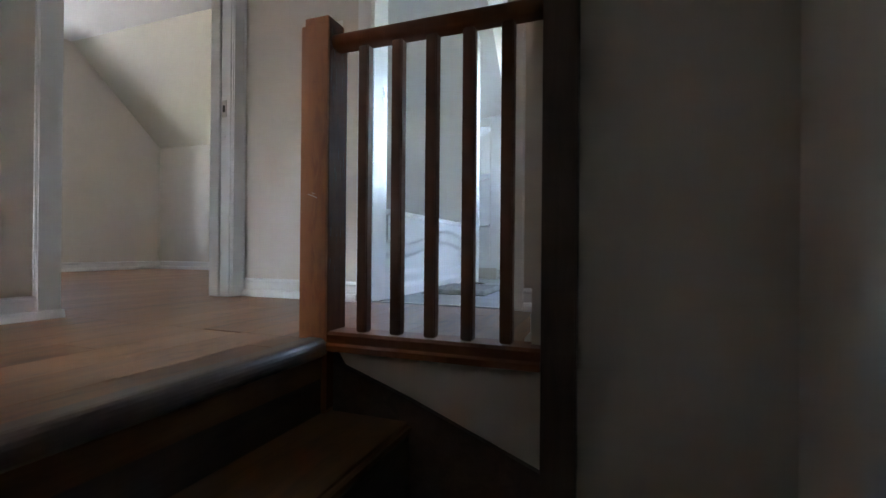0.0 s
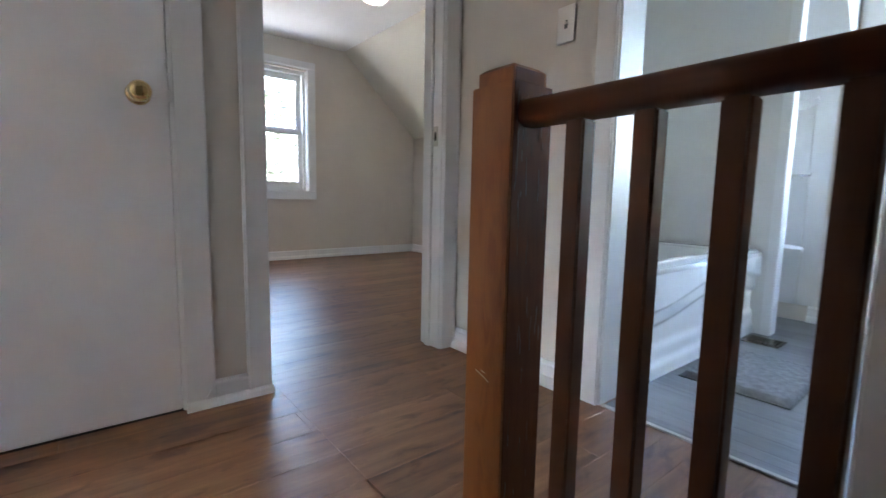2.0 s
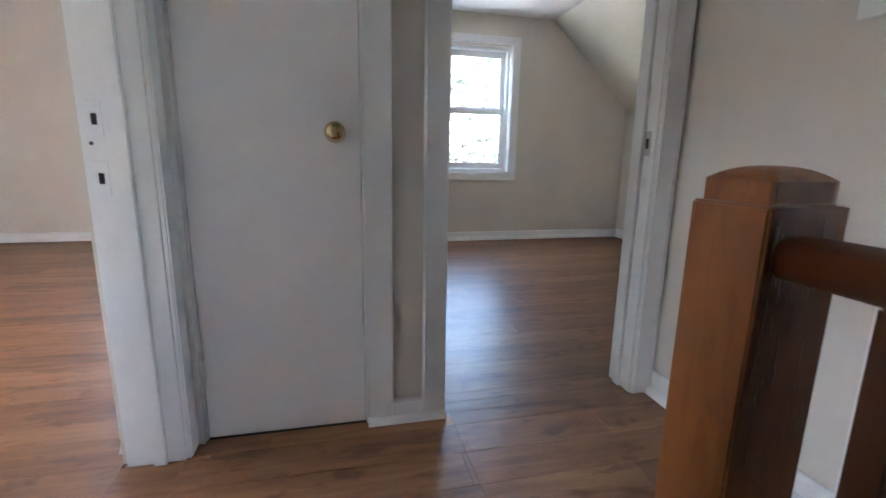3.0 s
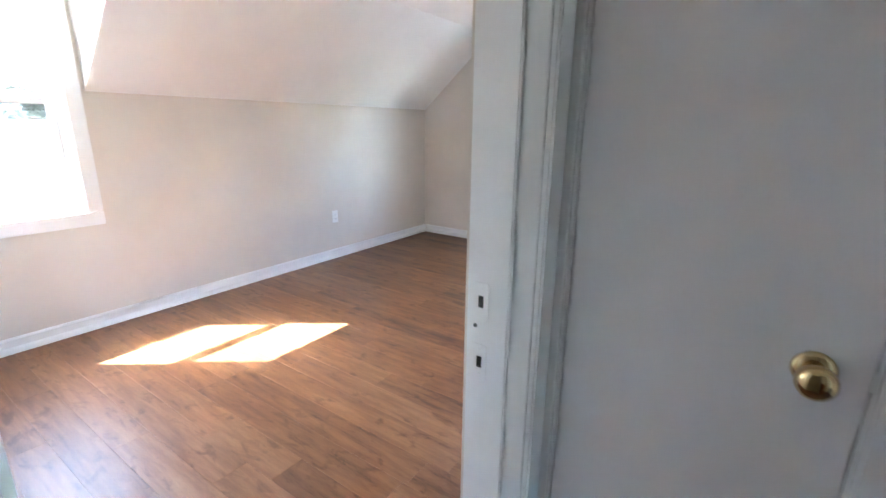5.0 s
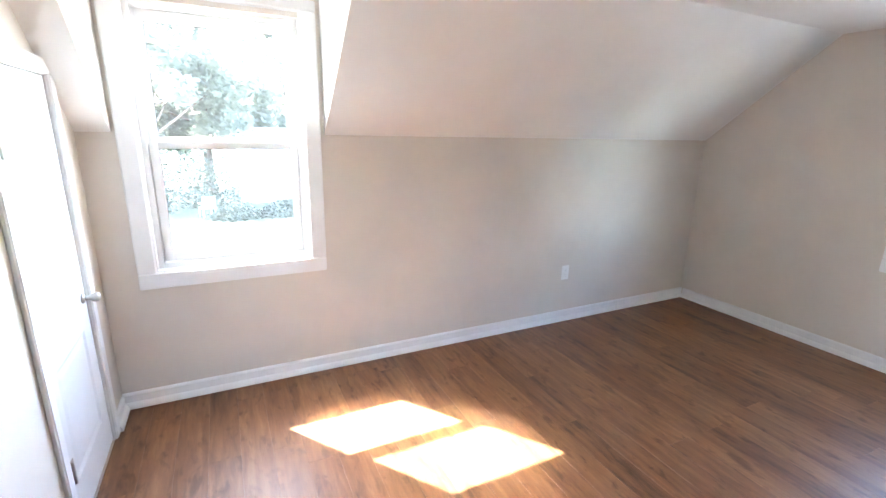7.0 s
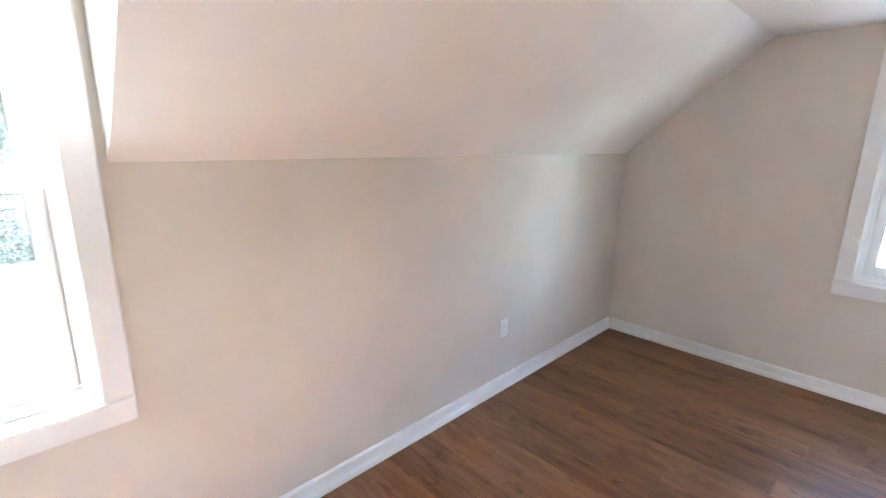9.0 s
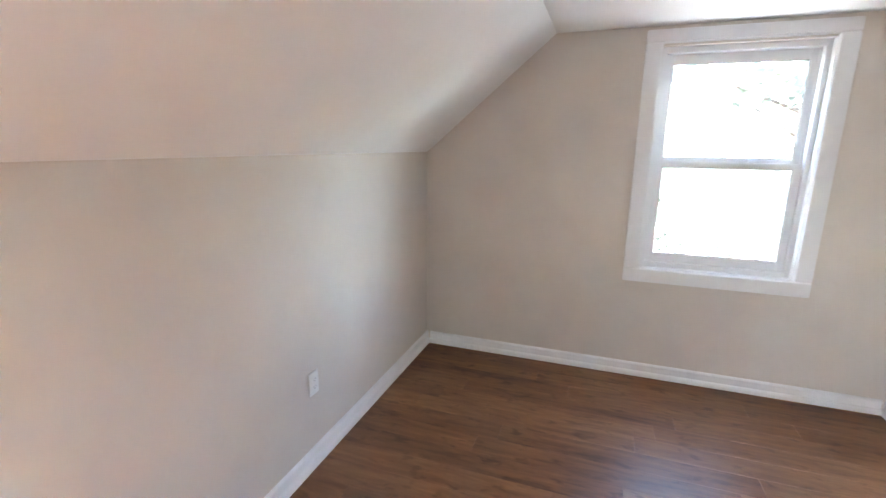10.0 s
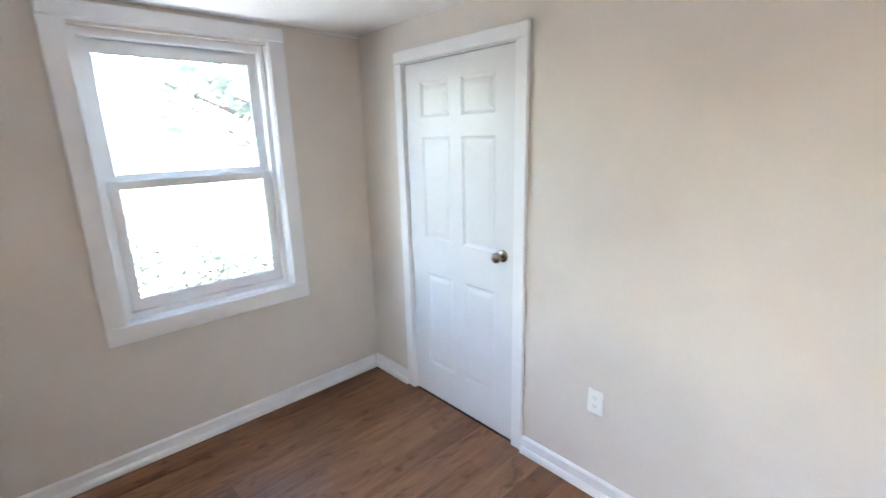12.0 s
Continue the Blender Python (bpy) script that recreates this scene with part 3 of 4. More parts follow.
# ---------------------------------------------------------------- electrical plates
def wall_plate(name, m, label, category, kind_):
    p = on(empty(name, m), label, category)
    bm = bmesh.new()
    box(bm, -0.036, -0.006, -0.059, 0.036, -0.0004, 0.059)
    bevelled(bm, 0.003, 2)
    part("cover_plate", bm, PLASTIC, p)
    if kind_ == "outlet":
        for z in (-0.0195, 0.0195):
            bm = bmesh.new()
            box(bm, -0.0165, -0.0085, z - 0.0135, 0.0165, -0.0058, z + 0.0135)
            bevelled(bm, 0.002, 2)
            r = part("receptacle", bm, PLASTIC, p)
            for x, hh in ((-0.0065, 0.005), (0.0065, 0.004)):
                slab("slot", x - 0.0012, -0.0092, z + 0.001 - hh, x + 0.0012, -0.0084, z + 0.001 + hh, SLOT, r)
            bm = lathe(bmesh.new(), [(0.0025, -0.0092), (0.0025, -0.0084)], 10, "y", (0, 0, z - 0.0085))
            part("ground_hole", bm, SLOT, r)
    else:
        slab("toggle_slot", -0.006, -0.0072, -0.013, 0.006, -0.0055, 0.013, GASKET, p)
        bm = bmesh.new()
        box(bm, -0.0045, -0.017, 0.000, 0.0045, -0.006, 0.009)
        bevelled(bm, 0.0015)
        part("toggle", bm, PLASTIC, p)
    for z in ((0.0,) if kind_ == "outlet" else (-0.03, 0.03)):
        part("screw", lathe(bmesh.new(), [(0.0028, -0.0072), (0.0028, -0.0055)], 10, "y", (0, 0, z)), PLASTIC, p)
    return p


wall_plate("outlet", pose(-2.098, AY, 0.411, 0, 0, 180), "white duplex outlet low on a greige wall", "outlet", "outlet")
wall_plate("outlet", pose(-1.883, CY, 0.455), "white duplex outlet low on a pale greige wall", "outlet", "outlet")
wall_plate("light_switch", pose(0.538, RY, 1.220), "white toggle light switch on the landing wall", "light switch", "switch")

# ---------------------------------------------------------------- balustrade
b = on(empty("balustrade", pose(1.0, 0.79, 0)), "dark-stained wooden stair balustrade with square newel and balusters", "balustrade")
b.matrix_world = Matrix()
bm = bmesh.new()
box(bm, 0.955, 0.748, -0.19, 1.042, 0.835, 0.820)
bevelled(bm, 0.0025, 2)
newel = part("newel_post", bm, STAIN, b, "worn orange-brown newel post")
bm = bmesh.new()
gn_ = 10
lift = lambda u: max(0.0, 1 - abs(2 * u - 1) ** 2.6)
dome = [[bm.verts.new((0.9625 + 0.072 * i / gn_, 0.7555 + 0.072 * j / gn_, 0.8415 + 0.0125 * min(lift(i / gn_), lift(j / gn_)))) for j in range(gn_ + 1)] for i in range(gn_ + 1)]
for i in range(gn_):
    for j in range(gn_):
        bm.faces.new((dome[i][j], dome[i + 1][j], dome[i + 1][j + 1], dome[i][j + 1]))
rim = [e for e in bm.edges if e.is_boundary]
down = bmesh.ops.extrude_edge_only(bm, edges=rim)["geom"]
for v in down:
    if isinstance(v, bmesh.types.BMVert):
        v.co.z = 0.8205
part("cap", bm, STAIN, newel)
slab("dark_face", 1.0337, 0.760, 0.8225, 1.0352, 0.823, 0.8410, DARKFACE, newel, "thin darker sheet over one side of the cap", 0.0005, 1)
prof = []
for k in range(28):
    c, q = math.cos(math.tau * k / 28), math.sin(math.tau * k / 28)
    prof.append((0.785 + 0.027 * math.copysign(abs(c) ** 0.62, c), 0.7765 + 0.0195 * math.copysign(abs(q) ** 0.7, q)))
part("handrail", extrude_profile(bmesh.new(), prof, 1.0425, 1.5845, "x"), RAILWOOD, b, smooth=True)
prof = [(0.742, -0.027), (0.742, -0.012), (0.748, -0.006), (0.748, 0.014), (0.756, 0.021), (0.826, 0.021), (0.834, 0.014), (0.834, -0.027)]
part("bottom_rail", extrude_profile(bmesh.new(), prof, 1.0425, 1.5845, "x"), RAILWOOD, b)
for x in (1.129, 1.224, 1.316, 1.410, 1.503):
    bm = bmesh.new()
    box(bm, x - 0.0145, 0.771, 0.0215, x + 0.0145, 0.800, 0.7575)
    bevelled(bm, 0.003, 2)
    part("baluster", bm, BALUSTER, b)
bm = bmesh.new()
box(bm, 1.585, 0.745, -1.2, 1.659, 0.86, CZ - 0.001)
bevelled(bm, 0.004, 2)
on(part("corner_post", bm, POSTSHADE), "stained wooden post at the stairwell wall's end, shade put into its colour", "post")

# thin darker sheet over the newel's +x face
slab("dark_face", 1.0415, 0.7503, -0.18, 1.0428, 0.8327, 0.8195, DARKFACE, newel, "thin darker sheet over one face of the newel", 0.0005, 1)
# lifted flakes in the old varnish, along the grain
r_ = random.Random(11)
bm = bmesh.new()
for i in range(46):
    y, z = r_.uniform(0.756, 0.828), 0.81 - 0.62 * r_.random() ** 1.8
    for k in range(r_.randint(1, 3)):
        h_, w_ = r_.uniform(0.008, 0.026), r_.uniform(0.0006, 0.0014)
        box(bm, 1.0424, y, z - h_, 1.0432, y + w_, z)
        y, z = min(0.830, max(0.752, y + r_.uniform(-0.0025, 0.0025))), z - h_ * 0.9
FLAKE = paint("lifted_varnish", (0.135, 0.085, 0.055), 0.28, 0.2, 60, 0.0002, 30)
tagged(part("crazing", bm, FLAKE, newel), "lifted flakes in the old varnish", kind="stuff")
PALE = paint("pale_scratch", (0.52, 0.40, 0.30), 0.8, 0.1, 60, 0.0002, 30)
for x, z, w_, tilt in ((0.990, 0.374, 0.020, -18), (1.003, 0.369, 0.014, -24), (0.997, 0.379, 0.009, -10)):
    sc = slab("scratch", -w_ / 2, -0.0004, -0.0009, w_ / 2, 0.0006, 0.0009, PALE, newel, "pale scuff in the varnish")
    sc.matrix_local = pose(x, 0.748, z, 0, -tilt, 0)

# ---------------------------------------------------------------- stairs
st = on(empty("staircase", Matrix()), "dark worn wooden stairs with winders and rounded nosings", "stairs")
P = (1.265, -0.10)
TREADS = [[(EX + 0.092, 0.792), (1.265, 0.792), P, (EX + 0.092, -0.10)],
          [P, (1.265, 0.792), (1.72, 0.792)],
          [P, (1.72, 0.792), (2.058, 0.792), (2.058, 0.42)],
          [P, (2.058, 0.42), (2.058, -0.10)]]
TREADS += [[(EX + 0.092, -0.10 - 0.21 * k), (2.058, -0.10 - 0.21 * k), (2.058, -0.31 - 0.21 * k), (EX + 0.092, -0.31 - 0.21 * k)] for k in range(9)]


def solid(pts, z0, z1, grow=0.0):
    bm = bmesh.new()
    c = Vector((sum(p[0] for p in pts) / len(pts), sum(p[1] for p in pts) / len(pts)))
    q = [Vector(p) + (Vector(p) - c).normalized() * grow for p in pts]
    extrude_profile(bm, [(v.x, v.y) for v in q], z0, z1, "z")
    return bm


for k, pts in enumerate(TREADS):
    z = -0.19 * (k + 1)
    bm = solid(pts, z - 0.034, z - 0.0002 * k, 0.012)
    bevelled(bm, 0.011, 3)
    part("tread", bm, TREADWOOD, st)
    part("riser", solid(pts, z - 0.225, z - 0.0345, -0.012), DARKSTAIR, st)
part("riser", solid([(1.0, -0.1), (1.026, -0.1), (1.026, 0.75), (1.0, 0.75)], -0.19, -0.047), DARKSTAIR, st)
# skirt board along the wall under the balustrade
sk = [(1.043, -0.029), (1.07, -0.070), (1.26, -0.135), (1.585, -0.262), (1.585, -0.60), (1.043, -0.25)]
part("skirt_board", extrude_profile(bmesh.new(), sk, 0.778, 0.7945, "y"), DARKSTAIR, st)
prof = [(0.99, -0.046), (1.018, -0.046)] + [(1.020 + 0.026 * math.cos(a), -0.021 + 0.025 * math.sin(a)) for a in [radians(-90 + 18 * k) for k in range(1, 11)]] + [(0.99, 0.004)]
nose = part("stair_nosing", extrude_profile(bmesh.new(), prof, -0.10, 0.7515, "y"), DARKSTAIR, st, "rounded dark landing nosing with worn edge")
low = slab("floor_lower", EX + 0.09, AY, -3.0, 2.06, 0.80, -2.66, TREADWOOD)
on(low, "dark wooden floor at the foot of the stairs", "floor", kind="structure")

# ---------------------------------------------------------------- bathroom
t = on(empty("bathtub", Matrix()), "white acrylic bathtub with a wavy moulded apron", "bathtub")
TX, TY0, TY1, TZ = 0.736, 1.655, 2.905, 0.428
bm = bmesh.new()
cols, rows_ = 60, 44
grid = []
for i in range(cols + 1):
    u = i / cols
    y = TY0 + u * (TY1 - TY0)
    col = []
    for j in range(rows_ + 1):
        v = j / rows_
        z = v * (TZ - 0.03)
        x = TX - 0.022
        # two swept ridges falling and rising along the apron, and a plinth
        for base, amp, wid, out in ((0.78, 0.11, 0.03, 0.034), (0.60, 0.10, 0.028, 0.026)):
            c0 = base + amp * math.sin(2 * math.pi * (u * 0.95 + 0.62))
            x += out / (1 + math.exp(-(v - c0) / wid * 3.2)) * (1 if base > 0.7 else 0.6)
        x += 0.012 / (1 + math.exp((v - 0.30) / 0.012)) + 0.010 / (1 + math.exp((v - 0.14) / 0.010))
        x = min(x, TX + 0.012)
        col.append(bm.verts.new((x, y, z)))
    grid.append(col)
for i in range(cols):
    for j in range(rows_):
        bm.faces.new((grid[i][j], grid[i + 1][j], grid[i + 1][j + 1], grid[i][j + 1]))
apron = part("apron", bm, TUBW, t, smooth=True)
slab("end_panel", 0.02, TY0 + 0.0005, 0.0, TX - 0.003, TY0 + 0.006, TZ - 0.034, TUBW, t)
bm = bmesh.new()
outer = [(0.004, TY0), (TX + 0.012, TY0), (TX + 0.012, TY1), (0.004, TY1)]
hole = [(0.07, TY0 + 0.10), (TX - 0.09, TY0 + 0.10), (TX - 0.09, TY1 - 0.12), (0.07, TY1 - 0.12)]
sunk = [(0.14, TY0 + 0.22), (TX - 0.15, TY0 + 0.22), (TX - 0.15, TY1 - 0.26), (0.14, TY1 - 0.26)]
rings = [[bm.verts.new((x, y, z)) for x, y in pts] for pts, z in ((outer, TZ - 0.032), (outer, TZ), (hole, TZ), (sunk, 0.08))]
for a_, b_ in zip(rings, rings[1:]):
    for i in range(4):
        bm.faces.new((a_[i], a_[(i + 1) % 4], b_[(i + 1) % 4], b_[i]))
bm.faces.new(rings[-1])
bmesh.ops.bevel(bm, geom=list(bm.edges), offset=0.012, segments=3, affect="EDGES", clamp_overlap=True)
part("basin", bm, TUBW, t, smooth=True)
# tiled surround behind the tub
sur = on(empty("tub_surround", Matrix()), "pale grey tub surround with faint horizontal tile joints", "wall panel")
slab("backing", 0.0005, TY0, TZ - 0.02, 0.004, TY1, 2.0, BATHWALL, sur)
for j in range(7):
    for i in range(4):
        y0 = TY0 + 0.001 + i * 0.3125
        slab("panel", 0.0042, y0, TZ + 0.004 + j * 0.22, 0.009, min(y0 + 0.311, TY1), TZ + 0.004 + j * 0.22 + 0.2185, SURROUND, sur, edge=0.0012, segments=1)

# end wall of the tub with open corner shelves behind it
col = on(empty("tub_end_wall", Matrix()), "white painted end wall of the tub with moulded trim", "wall panel")
slab("panel", 0.0, TY1 + 0.002, 0.0, 0.79, TY1 + 0.075, CZ - 0.32, BATHWALL, col)
slab("corner_trim", 0.768, TY1 - 0.006, 0.0, 0.812, TY1 + 0.08, CZ - 0.36, TRIM, col, edge=0.004)
sh = on(empty("corner_shelf_unit", Matrix()), "white open shelves beside the tub end wall", "shelf")
for z in (0.42, 0.80, 1.15):
    bm = bmesh.new()
    extrude_profile(bm, [(0.60, TY1 + 0.081), (0.885, TY1 + 0.081), (0.86, TY1 + 0.22), (0.78, TY1 + 0.34), (0.60, TY1 + 0.36)], z, z + 0.018, "z")
    bevelled(bm, 0.003)
    part("shelf", bm, TRIM, sh)
slab("shelf_back", 0.585, TY1 + 0.0805, 0.0, 0.5995, NY - 0.0112, 1.25, TRIM, sh)
slab("shelf_stile", 0.915, NY - 0.034, 0.089, 0.955, NY - 0.0108, NKNEE - 0.004, TRIM, sh, edge=0.003)

# vertical boards behind the shelves and under the window
bb = on(empty("wainscot", Matrix()), "white vertical beadboard on the bathroom's eave wall", "wall panel")
for i in range(13):
    x0, top = 0.60 + i * 0.092, (NKNEE - 0.004 if i < 3 else 0.596)
    slab("board", x0, NY - 0.0105, 0.0892, x0 + 0.0895, NY - 0.0005, top, TRIM, bb, edge=0.003, segments=2)

RUG = paint("grey_shaggy_cotton", (0.20, 0.205, 0.215), 0.95, 0.25, 220, 0.004, 40)
bm = bmesh.new()
gx, gy = 30, 40
rnd = random.Random(5)
gv = [[bm.verts.new((0.78 + 0.335 * i / gx + 0.004 * rnd.random(), 2.00 + 0.47 * j / gy + 0.004 * rnd.random(),
                     (0.004 if i in (0, gx) or j in (0, gy) else 0.020 + 0.006 * rnd.random()) + 0.0005)) for j in range(gy + 1)] for i in range(gx + 1)]
for i in range(gx):
    for j in range(gy):
        bm.faces.new((gv[i][j], gv[i + 1][j], gv[i + 1][j + 1], gv[i][j + 1]))
rug = on(empty("bath_mat", Matrix()), "grey shaggy bath mat on the bathroom floor", "bath mat")
part("rug_top", bm, RUG, rug, smooth=True)
bm = bmesh.new()
box(bm, 0.774, 1.994, 0.0006, 1.121, 2.478, 0.004)
part("backing", bm, GASKET, rug, "dark rubber backing edge")
v_ = on(empty("floor_vent", Matrix()), "dark bronze floor register by the tub", "vent")
slab("frame", 0.75, 2.70, 0.0005, 0.90, 2.84, 0.006, BRONZE, v_, edge=0.002)
for i in range(6):
    slab("slat", 0.765, 2.713 + i * 0.020, 0.0062, 0.885, 2.722 + i * 0.020, 0.0085, BRONZE, v_)

# ---------------------------------------------------------------- ceiling lamp of the first bedroom
lamp = on(empty("ceiling_light", pose(-1.62, 2.055, CZ) @ Matrix.Scale(0.80, 4)), "flush dome ceiling light, switched on", "ceiling light")
bm = lathe(bmesh.new(), [(0.145, 0.0), (0.150, -0.008), (0.148, -0.022), (0.135, -0.028), (0.12, -0.028)], 40, "z")
part("canopy", bm, NICKEL, lamp, "brushed metal rim", smooth=True)
GLOW, ln, lb = node_mat("lit_opal_glass", 0.2)
lb.inputs["Base Color"].default_value = (0.9, 0.88, 0.84, 1)
lb.inputs["Emission Color"].default_value = (1.0, 0.86, 0.66, 1)
lb.inputs["Emission Strength"].default_value = LAMP
bm = lathe(bmesh.new(), [(0.132, -0.0285), (0.128, -0.05), (0.112, -0.075), (0.085, -0.094), (0.05, -0.105), (0.012, -0.109)], 40, "z")
part("dome", bm, GLOW, lamp, "glowing opal glass dome", smooth=True)
part("finial", lathe(bmesh.new(), [(0.010, -0.1095), (0.012, -0.116), (0.006, -0.124), (0.002, -0.126)], 16, "z"), NICKEL, lamp, smooth=True)

# ---------------------------------------------------------------- outside
GRASS, an, ab = node_mat("sunlit_lawn", 0.9)
ap = position(an)
an.links.new(ramp(an, noise_tex(an, ap, 0.35, 5), [(0.35, (0.04, 0.05, 0.028)), (0.55, (0.062, 0.072, 0.042)), (0.7, (0.10, 0.10, 0.07))]), ab.inputs["Base Color"])
bump(an, ab, noise_tex(an, ap, 30, 4), 0.6, 0.05)
GRAVEL = paint("pale_concrete", (0.34, 0.33, 0.31), 0.9, 0.12, 40, 0.01, 0.8)
# pale ground colour for the slab that bounces daylight into the gable windows
BOUNCE = paint("pale_bounce_ground", (0.28, 0.275, 0.26), 0.9, 0.15, 60, 0.012, 1.1)
SIDING = paint("white_siding", (0.62, 0.63, 0.64), 0.6, 0.04, 20, 0.001, 0.7)
SHINGLE = paint("pale_grey_shingles", (0.24, 0.24, 0.245), 0.9, 0.2, 12, 0.01, 1.5)
BARK = paint("grey_bark", (0.13, 0.10, 0.08), 0.9, 0.3, 25, 0.01, 6)
LEAF, fn, fb = node_mat("tree_leaf", 0.55)
fr = fn.nodes.new("ShaderNodeNewGeometry").outputs["Random Per Island"]
fn.links.new(ramp(fn, fr, [(0.0, (0.075, 0.095, 0.065)), (0.5, (0.10, 0.12, 0.085)), (1.0, (0.12, 0.14, 0.10))]), fb.inputs["Base Color"])
ft = fn.nodes.new("ShaderNodeBsdfTranslucent")
ft.inputs["Color"].default_value = (0.36, 0.38, 0.33, 1)
fm = fn.nodes.new("ShaderNodeMixShader")
fm.inputs[0].default_value = 0.5
fn.links.new(fb.outputs[0], fm.inputs[1])
fn.links.new(ft.outputs[0], fm.inputs[2])
fn.links.new(fm.outputs[0], fn.nodes["Material Output"].inputs["Surface"])
HEDGE, hn, hb = node_mat("dark_hedge_leaf", 0.6)
hr = hn.nodes.new("ShaderNodeNewGeometry").outputs["Random Per Island"]
hn.links.new(ramp(hn, hr, [(0.0, (0.065, 0.078, 0.058)), (0.5, (0.085, 0.098, 0.075)), (1.0, (0.11, 0.12, 0.095))]), hb.inputs["Base Color"])
GZ = -2.95
bm = bmesh.new()
n_ = 24
gv = [[bm.verts.new((-1500 + 3000 * i / n_, -1500 + 3000 * j / n_, GZ)) for j in range(n_ + 1)] for i in range(n_ + 1)]
for i in range(n_):
    for j in range(n_):
        bm.faces.new((gv[i][j], gv[i + 1][j], gv[i + 1][j + 1], gv[i][j + 1]))
on(part("ground", bm, GRASS), "sunlit lawn reaching to the horizon", "ground", kind="structure")
drive = slab("road", -14, -22.5, GZ, 14, -9.0, GZ + 0.03, GRAVEL)
on(drive, "pale sun-bleached concrete drive", "road", kind="structure")
# pale slab added beside the gable as a reflector for the rooms
yard = slab("pavement", -30, -8.5, GZ, -4.2, 14, GZ + 0.02, BOUNCE)
on(yard, "pale ground added beside the gable to bounce daylight indoors", "pavement", kind="structure")


def tree(x, y, height, radius, leaves, seed, label, low=0.35, size=0.16):
    r = random.Random(seed)
    th = on(empty("tree", pose(x, y, GZ)), label, "tree", "trees outside")
    bm = bmesh.new()

    def limb(a, b, ra, rb, k=8):
        a, b = Vector(a), Vector(b)
        side = (b - a).normalized().orthogonal()
        up = (b - a).normalized().cross(side)
        rr = [[bm.verts.new(p + (side * math.cos(2 * math.pi * i / k) + up * math.sin(2 * math.pi * i / k)) * q) for i in range(k)] for p, q in ((a, ra), (b, rb))]
        for i in range(k):
            bm.faces.new((rr[0][i], rr[0][(i + 1) % k], rr[1][(i + 1) % k], rr[1][i]))

    top = height * 0.62
    limb((0, 0, 0), (0.05, 0.02, top * 0.55), height * 0.026, height * 0.019)
    limb((0.05, 0.02, top * 0.55), (0.1, -0.05, top * 1.25), height * 0.019, height * 0.006)
    ends = []
    for i in range(13):
        a = r.uniform(0, 6.28)
        z0 = r.uniform(0.45, 1.1) * top
        e = Vector((math.cos(a), math.sin(a), 0)) * radius * r.uniform(0.45, 0.95) + Vector((0, 0, z0 + r.uniform(0.05, 0.35) * height))
        limb((0.06, 0, z0), e, height * 0.009, height * 0.002, 6)
        ends.append(e)
    part("trunk", bm, BARK, th)
    bm = bmesh.new()
    clumps = []
    for i in range(60):
        e = r.choice(ends)
        c = e + Vector((r.gauss(0, 0.22), r.gauss(0, 0.22), r.gauss(0, 0.16))) * radius
        c.z = max(c.z, height * low)
        clumps.append((c, r.uniform(0.12, 0.28) * radius))
    for i in range(leaves):
        c, q = r.choice(clumps)
        d = Vector((r.gauss(0, 1), r.gauss(0, 1), r.gauss(0, 0.8))).normalized() * q * r.uniform(0.35, 1.05)
        p = c + d
        u = Vector((r.gauss(0, 1), r.gauss(0, 1), r.gauss(0, 0.5))).normalized()
        w = u.orthogonal().normalized()
        l = size * r.uniform(0.6, 1.3)
        vs = [bm.verts.new(p + u * l), bm.verts.new(p + w * l * 0.45), bm.verts.new(p - u * l * 0.8), bm.verts.new(p - w * l * 0.45)]
        bm.faces.new(vs)
    part("crown", bm, LEAF, th)
    return th


tree(1.0, -34.0, 9.5, 4.6, 9500, 3, "broad leafy tree behind a white outbuilding", 0.25, 0.30)
tree(3.6, -29.0, 8.6, 3.9, 9000, 17, "broad leafy tree shading the lawn", 0.30, 0.26)
tree(5.2, -33.5, 8.5, 4.2, 6000, 31, "broad leafy tree behind the lawn", 0.12, 0.30)
tree(-4.8, -37.0, 7.5, 4.2, 4500, 33, "broad leafy tree behind a white outbuilding", 0.12, 0.30)
tree(9.0, -38.0, 11.0, 5.0, 6000, 4, "tall leafy tree behind the lawn", 0.25, 0.32)
tree(-9.5, -40.0, 9.0, 4.2, 5000, 9, "leafy tree behind the lawn", 0.25, 0.32)
tree(-17.0, 4.6, 9.0, 4.4, 2400, 6, "sparse leafy tree beyond the gable end", 0.50, 0.22)
tree(-19.0, -7.5, 6.6, 3.4, 2200, 12, "sparse leafy tree beyond the gable end", 0.45, 0.22)
tree(-15.0, 6.3, 9.5, 4.0, 5000, 7, "dense leafy tree beyond the gable end", 0.22, 0.24)


def bush(x, y, rx, rz, leaves, seed):
    r = random.Random(seed)
    bm = bmesh.new()
    for i in range(leaves):
        d = Vector((r.gauss(0, 1), r.gauss(0, 1), abs(r.gauss(0, 1)))).normalized()
        k = r.uniform(0.65, 1.05) * (1 + 0.2 * math.sin(5 * d.x + seed) * math.cos(4 * d.y))
        p = Vector((d.x * rx, d.y * rx * 0.7, d.z * rz)) * k
        u = Vector((r.gauss(0, 1), r.gauss(0, 1), r.gauss(0, 1))).normalized()
        w = u.orthogonal().normalized()
        l = 0.10 * r.uniform(0.6, 1.4)
        bm.faces.new([bm.verts.new(p + u * l), bm.verts.new(p + w * l * 0.5), bm.verts.new(p - u * l), bm.verts.new(p - w * l * 0.5)])
    o = on(empty("bush", pose(x, y, GZ)), "low green garden bush in the sun", "bush", "garden bushes")
    part("leaves", bm, HEDGE, o)
    return o


